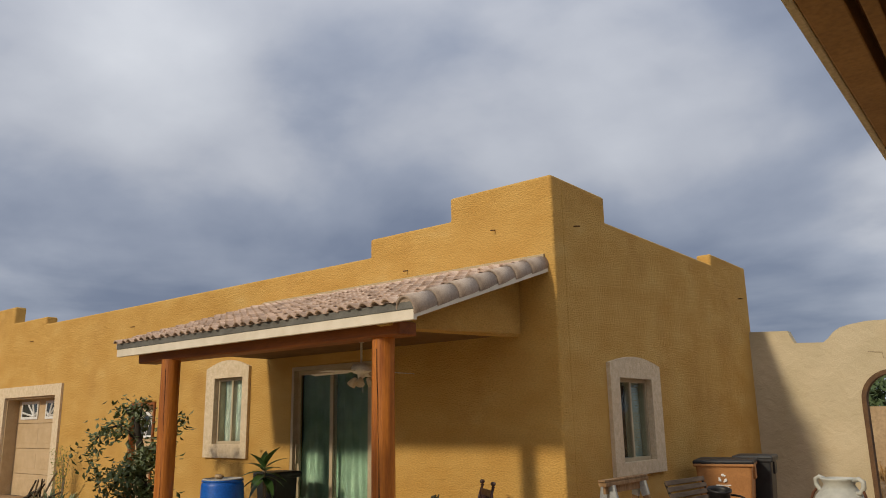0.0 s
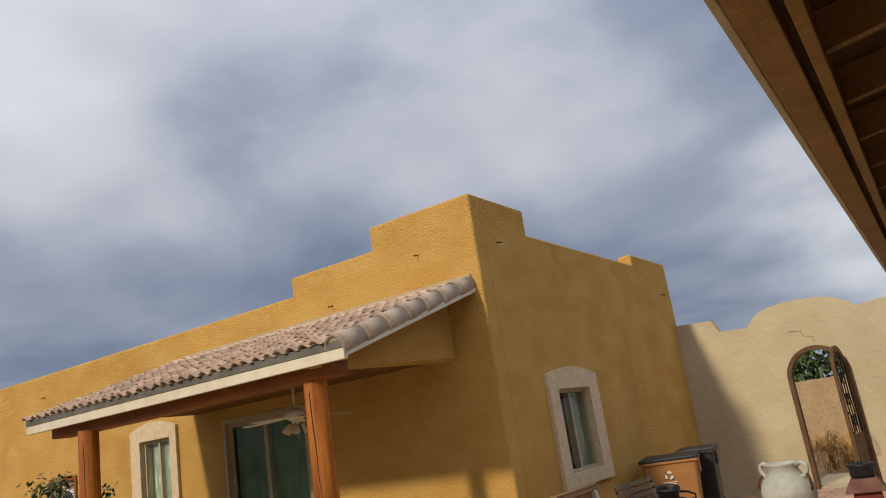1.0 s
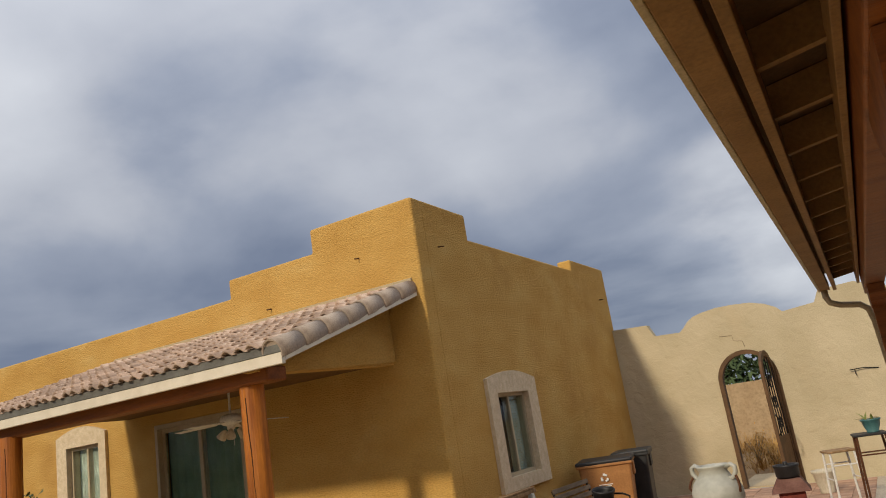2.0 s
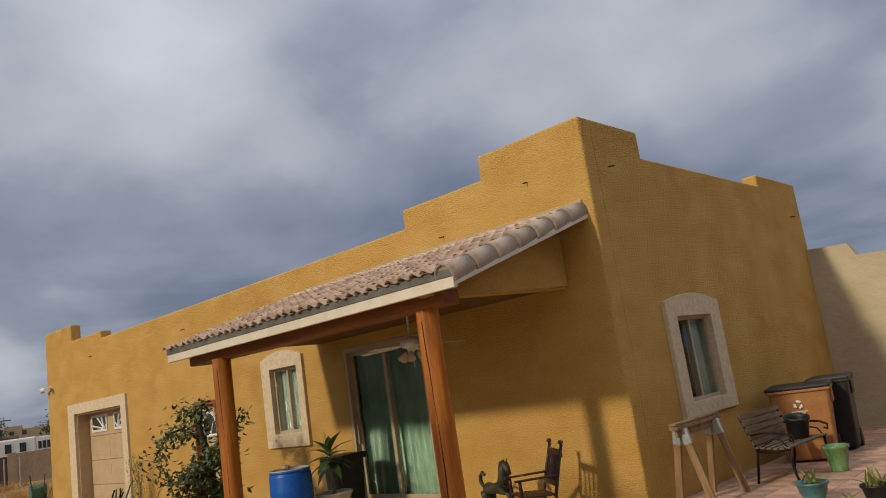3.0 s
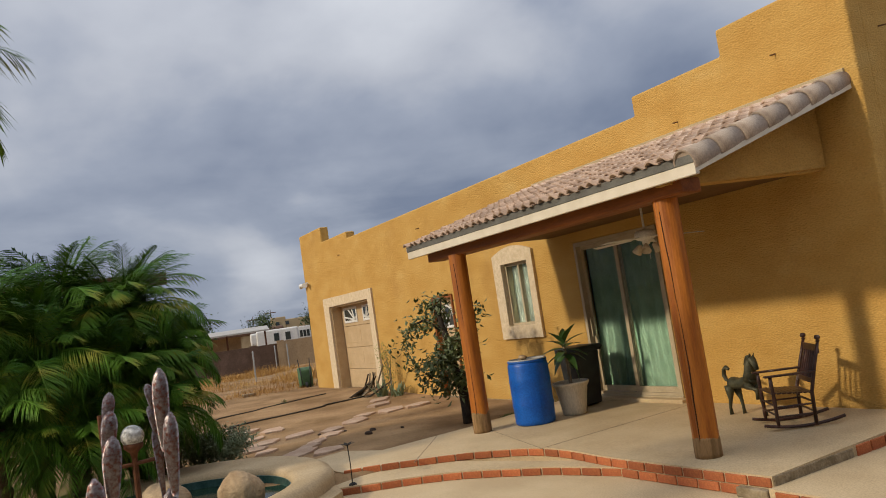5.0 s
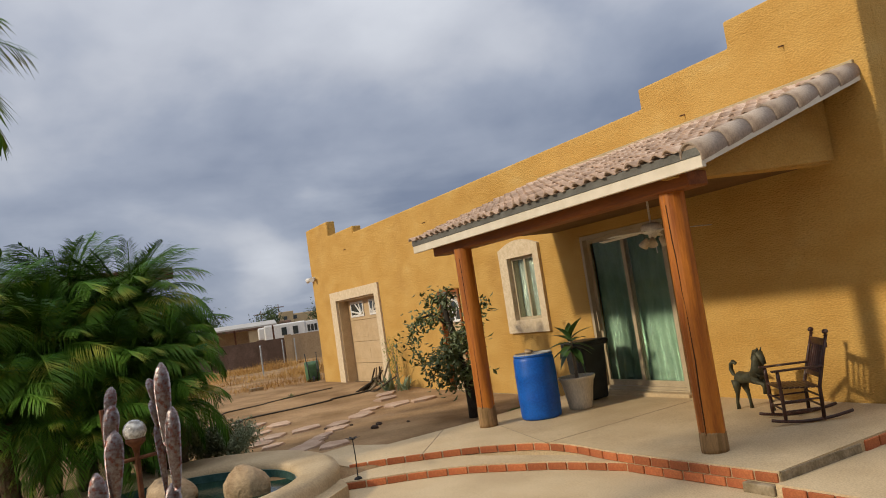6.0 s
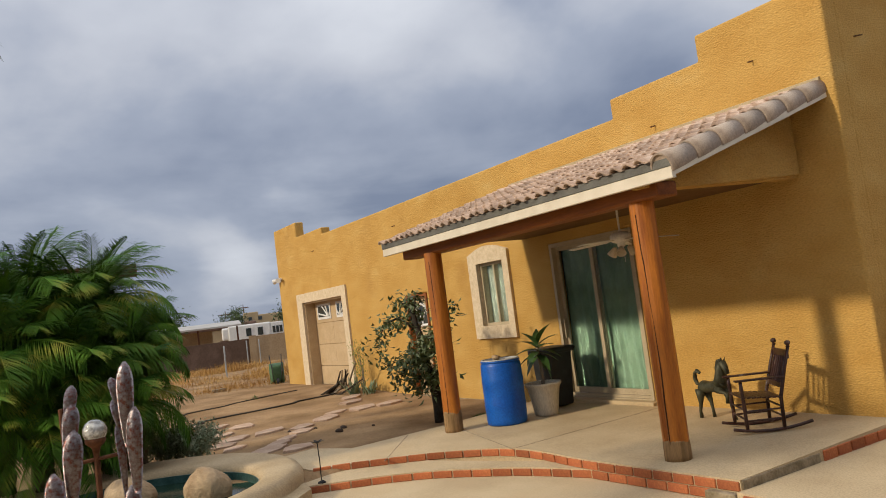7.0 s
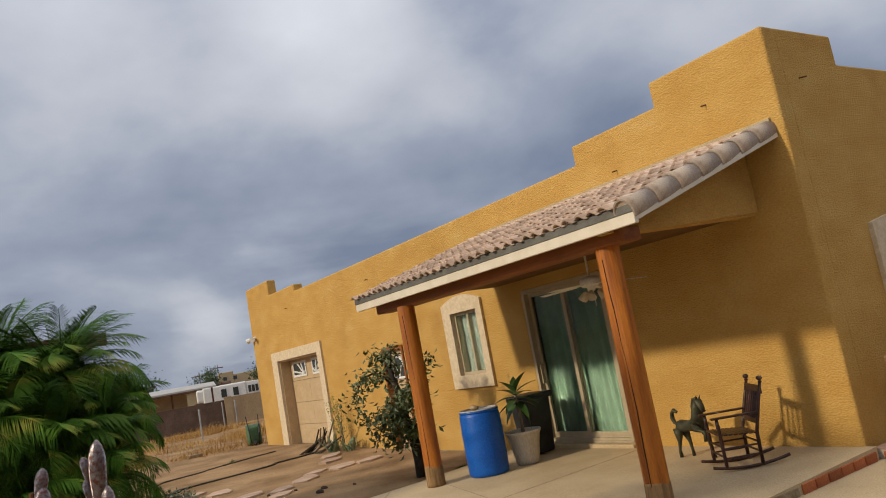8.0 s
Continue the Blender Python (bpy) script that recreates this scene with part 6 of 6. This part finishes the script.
pot("glazed_pot", "green glazed ceramic pot on the tiles", 1.25, 2.45, 0.155, 0.31, GREENGLAZE)
pot("glazed_pot", "teal glazed pot with small succulents", 1.56, 0.55, 0.16, 0.20, TEALGLAZE, 10, 2)
pot("plant_pot", "black pot of yellow-green succulents", 1.72, -0.28, 0.15, 0.17, BLACKPL, 22, 3, -0.132)
pot("plant_pot", "low black pot with spiky succulents", 2.02, -0.10, 0.15, 0.17, BLACKPL, 24, 4, -0.132)
pot("plant_pot", "small black pot of pale succulents", 2.20, 0.35, 0.13, 0.2, BLACKPL, 18, 5)


def big_vase():
    x, y = 2.74, 0.62
    base = empty("stone_bowl", "pale round clay bowl used as a pedestal", "bowl", m=pose(x, y, patio_z(y)))
    part("bowl", lathe([(0.17, 0.0), (0.20, 0.02), (0.21, 0.12), (0.25, 0.24), (0.30, 0.30), (0.30, 0.34), (0.27, 0.34), (0.20, 0.31), (0.02, 0.30)], 36), PLASTER, base, smooth=True)
    z = patio_z(y) + 0.31
    v = empty("clay_vase", "large white clay vase with two loop handles", "vase", m=pose(x, y, z, 0, 0, -25) @ Matrix.Diagonal((0.85, 0.85, 0.78, 1)))
    part("body", lathe([(0.13, 0.0), (0.15, 0.01), (0.20, 0.12), (0.27, 0.30), (0.305, 0.45), (0.30, 0.55), (0.26, 0.65), (0.19, 0.73), (0.165, 0.78), (0.185, 0.83), (0.20, 0.845), (0.195, 0.86), (0.17, 0.86), (0.15, 0.80)], 44), PLASTER, v, smooth=True)
    for s in (-1, 1):
        part("handle", tube([(s * 0.17, 0, 0.83), (s * 0.26, 0, 0.86), (s * 0.31, 0, 0.83), (s * 0.31, 0, 0.76), (s * 0.26, 0, 0.69), (s * 0.21, 0, 0.69)], 0.028, 10), PLASTER, v, smooth=True)
        part("iron_ring", tube([(s * 0.30, 0, 0.72), (s * 0.34, -0.03, 0.66), (s * 0.36, -0.05, 0.58), (s * 0.335, -0.03, 0.52)], 0.016, 8), RUST, v, "rusty iron hoop")


big_vase()


def red_box():
    x, y = 3.08, 3.38
    z = patio_z(y)
    b = empty("planter_box", "faded red wooden box with flared brown top", "box", m=pose(x, y, z, 0, 0, 6))
    part("body", box(-0.16, 0.16, -0.16, 0.16, 0, 0.34, 0.008), REDPAINT, b)
    t = box(-0.24, 0.24, -0.24, 0.24, 0.34, 0.50, 0.006)
    for v in t.verts:
        if v.co.z > 0.45:
            v.co.x *= 0.62
            v.co.y *= 0.62
    part("flared_top", t, REDROOF, b)
    k = empty("kettle_pot", "small black pot standing on the red box", "pot", m=pose(x, y, z + 0.50))
    part("body", lathe([(0.12, 0.0), (0.15, 0.03), (0.15, 0.13), (0.165, 0.15), (0.165, 0.17), (0.13, 0.17), (0.12, 0.12)], 28), BLACKPL, k, smooth=True)
    part("knob", lathe([(0.01, 0.12), (0.03, 0.14), (0.03, 0.2), (0.01, 0.21)], 12), BLACKPL, k, smooth=True)


red_box()


def stool(name, label, x, y, h, w, top_mt, leg_mt, turn):
    s = empty(name, label, "stool", m=pose(x, y, patio_z(y), 0, 0, turn))
    part("top", box(-w / 2, w / 2, -w / 2, w / 2, h - 0.03, h, 0.01), top_mt, s)
    for sx in (-1, 1):
        for sy in (-1, 1):
            part("leg", tube([(sx * w * 0.42, sy * w * 0.42, h - 0.03), (sx * w * 0.5, sy * w * 0.5, 0)], 0.016, 8), leg_mt, s)
    for sx in (-1, 1):
        part("rung", rod((sx * w * 0.46, -w * 0.46, h * 0.45), (sx * w * 0.46, w * 0.46, h * 0.45), 0.010, n=8), leg_mt, s)
        part("rung", rod((-w * 0.46, sx * w * 0.46, h * 0.72), (w * 0.46, sx * w * 0.46, h * 0.72), 0.010, n=8), leg_mt, s)


stool("metal_stool", "white metal stool with worn wooden top", 3.66, 4.45, 0.70, 0.38, LUMBER, WHITE, 20)
stool("bar_stool", "dark stool with rusty legs", 4.12, 3.75, 0.92, 0.40, BLACKPL, RUST, 8)
pot("glazed_pot", "small teal pot standing on the dark stool", 4.18, 3.75, 0.12, 0.17, TEALGLAZE, 6, 9, patio_z(3.75) + 0.92)
pot("bucket", "dirty white bucket by the wall", 3.30, 5.6, 0.17, 0.34, CREAMPOT)


def wall_bracket():
    b = empty("wall_bracket", "thin iron hanging bracket on the garden wall", "bracket")
    part("arm", tube([(4.42, 7.19, 1.62), (4.20, 7.15, 1.66), (3.98, 7.13, 1.65)], 0.009, 6), IRON, b)
    part("hook", tube([(4.06, 7.135, 1.655), (4.06, 7.13, 1.58), (4.07, 7.13, 1.54)], 0.007, 6), IRON, b)


wall_bracket()


GATEWOOD = mat("dark_gate_wood", (0.085, 0.045, 0.02), (0.15, 0.08, 0.035), 4, 0.7, 0.3, 50)


def gate():
    gx0, gx1, spring = 1.80, 2.86, 1.78
    r = (gx1 - gx0) / 2

    def arch_pts(q, z0):
        pts = [(-q, z0)] + [(-q * math.cos(math.pi * k / 18), spring + q * math.sin(math.pi * k / 18)) for k in range(19)] + [(q, z0)]
        return pts

    def arch_band(q, w, z0, y0, y1):
        bm = bmesh.new()
        o, i = arch_pts(q, z0), arch_pts(q - w, z0)
        ring = [[bm.verts.new((x, y, z)) for x, z in pts] for pts, y in ((o, y0), (i, y0), (i, y1), (o, y1))]
        for k in range(len(o) - 1):
            for a, b in ((0, 1), (1, 2), (2, 3), (3, 0)):
                bm.faces.new((ring[a][k], ring[a][k + 1], ring[b][k + 1], ring[b][k]))
        return bm

    g = empty("garden_gate", "arched brown gate standing open with iron scrollwork", "gate", m=pose(gx0 + r, 7.2, 0))
    part("frame", arch_band(r - 0.002, 0.075, -0.12, -0.03, 0.16), GATEWOOD, g, "brown arched wooden frame")
    q = r - 0.09
    leaf = new("gate_leaf")
    leaf.parent = g
    leaf.matrix_basis = pose(r - 0.08, -0.02, 0, 0, 0, 84) @ pose(-q, 0, 0)
    part("stile", arch_band(q, 0.09, -0.04, -0.025, 0.025), GATEWOOD, leaf)
    part("lower_panel", box(-q + 0.08, q - 0.08, -0.015, 0.015, -0.03, 0.75), GATEWOOD, leaf)
    for k in range(5):
        x = -q + 0.12 + (2 * q - 0.24) * k / 4
        top = spring + math.sqrt(max((q - 0.09) ** 2 - x * x, 0))
        part("iron_bar", tube([(x, 0, 0.75), (x + 0.03, 0, 1.1), (x - 0.03, 0, 1.45), (x, 0, top)], 0.011, 6), IRON, leaf)
    for z in (1.0, 1.35, 1.7):
        for s in (-1, 1):
            part("iron_scroll", tube([(0, 0, z - 0.14), (s * 0.10, 0, z - 0.1), (s * 0.14, 0, z), (s * 0.08, 0, z + 0.06), (s * 0.04, 0, z), (s * 0.08, 0, z - 0.03)], 0.010, 6), IRON, leaf)
    part("pull", tube([(-q + 0.04, -0.03, 0.78), (-q - 0.03, -0.10, 0.84), (-q - 0.02, -0.10, 1.0), (-q + 0.06, -0.08, 1.02), (-q + 0.03, -0.05, 1.12), (-q - 0.06, -0.06, 1.1)], 0.011, 6), IRON, leaf)


gate()
# beyond the gate
tagged(part("block_wall", wall_strip((-6, 17.5), (10, 17.5), -0.2, 1.75, 0.2), TANBLOCK), "tan block wall beyond the garden gate", "wall", kind="structure")
far_tree(0.7, 21.5, 2.9, 2.2, 11, "green tree behind the far block wall")
far_tree(3.2, 22.5, 2.9, 2.0, 12, "leafy green tree beyond the gate")
rnd = random.Random(31)
tufts("dry_weeds", "dry brown weeds beyond the gate", [(rnd.uniform(-2, 4), rnd.uniform(9, 17), -0.12) for _ in range(90)], 40, 0.5, STRAW, 6, 0.25)
shrub(2.1, 9.6, -0.12, 0.35, STRAW, 14, "dry brown bush beyond the gate", 500, 0.07)
shrub(1.5, 11.5, -0.12, 0.45, STRAW, 15, "dry twiggy bush beyond the gate", 600, 0.07)
tagged(part("gate_threshold", box(1.7, 2.95, 7.25, 9.2, -0.5, -0.115), CONCRETE), "pale concrete path beyond the gate", "path", kind="structure")
# stepped crack in the garden wall plaster
part("crack", tube([(2.0, 7.198, 2.62), (2.22, 7.198, 2.60), (2.23, 7.198, 2.50), (2.38, 7.198, 2.47), (2.40, 7.198, 2.36)], 0.006, 4), RAW, bpy.data.objects["garden_wall"])


# ---------- brick edging and floor tiles ----------
def brick_mesh(l, h, d):
    bm = box(-l / 2, l / 2, -d / 2, d / 2, 0, h, 0.006, 1)
    me = bpy.data.meshes.new("brick")
    bm.to_mesh(me)
    bm.free()
    me.materials.append(BRICK)
    return me


def course(parent, line, z0, z1, step=0.235, joint=0.017, proud=0.004, depth=0.022):
    """Bricks along a polyline in the plan, faces just proud of it; z0, z1 functions of y."""
    pts = [Vector((*p, 0)) for p in line]
    seg = [(b - a).length for a, b in zip(pts, pts[1:])]
    total = sum(seg)
    n = max(1, round(total / step))
    l = total / n
    rnd = random.Random(int(abs(pts[0].x * 100)) + int(abs(z0 * 1000)))
    me = brick_mesh(l - joint, z1 - z0, depth)
    for k in range(n):
        s = (k + 0.5) * l
        i = 0
        while i < len(seg) - 1 and s > seg[i]:
            s -= seg[i]
            i += 1
        d = (pts[i + 1] - pts[i]).normalized()
        p = pts[i] + d * s
        ob = shared("brick", me, parent)
        out = Vector((d.y, -d.x, 0)) * (proud + rnd.uniform(0.0, 0.004))
        ob.matrix_basis = Matrix.Translation(p + out + Vector((0, 0, z0))) @ pose(0, 0, 0, 0, 0, math.degrees(math.atan2(d.y, d.x)) + rnd.uniform(-0.8, 0.8))


porch_slab, step_ob = bpy.data.objects["porch_slab"], bpy.data.objects["step"]
side_path = bpy.data.objects["side_path"]
curve = smooth_line(EDGE)
course(porch_slab, curve, -0.140, -0.063)
right_part = [p for p in curve if p[0] > -1.66]
course(porch_slab, right_part[: int(len(right_part) * 0.80)], -0.228, -0.150)
course(step_ob, smooth_line(STEP), -0.230, -0.156)
course(porch_slab, [(0.10, -1.36), (0.10, -0.03)], -0.140, -0.04)
part("broken_edge", box(0.065, 0.108, -2.48, -1.40, -0.145, -0.052, 0.008), RAW, porch_slab, "broken raw concrete edge")
part("broken_edge", box(-0.22, 0.09, -2.58, -2.50, -0.24, -0.150, 0.012), RAW, porch_slab)
course(side_path, [(0.16, -2.57), (3.88, -2.57)], -0.230, -0.145)
course(tile_patio, [(0.14, 0.05), (4.2, 0.05)], -0.142, -0.052)


def floor_tiles():
    s = 0.303
    me = bpy.data.meshes.new("floor_tile")
    bm = box(-s / 2 + 0.003, s / 2 - 0.003, -s / 2 + 0.003, s / 2 - 0.003, -0.02, 0.0, 0.003, 1)
    bm.to_mesh(me)
    bm.free()
    me.materials.append(TERRA)
    rnd = random.Random(2)
    for i in range(13):
        for j in range(23):
            x, y = 0.17 + s * i, 0.22 + s * j
            shared("floor_tile", me, tile_patio, pose(x, y, patio_z(y) + rnd.uniform(-0.001, 0.002), -0.7 + rnd.uniform(-0.3, 0.3), rnd.uniform(-0.3, 0.3), 0))


floor_tiles()
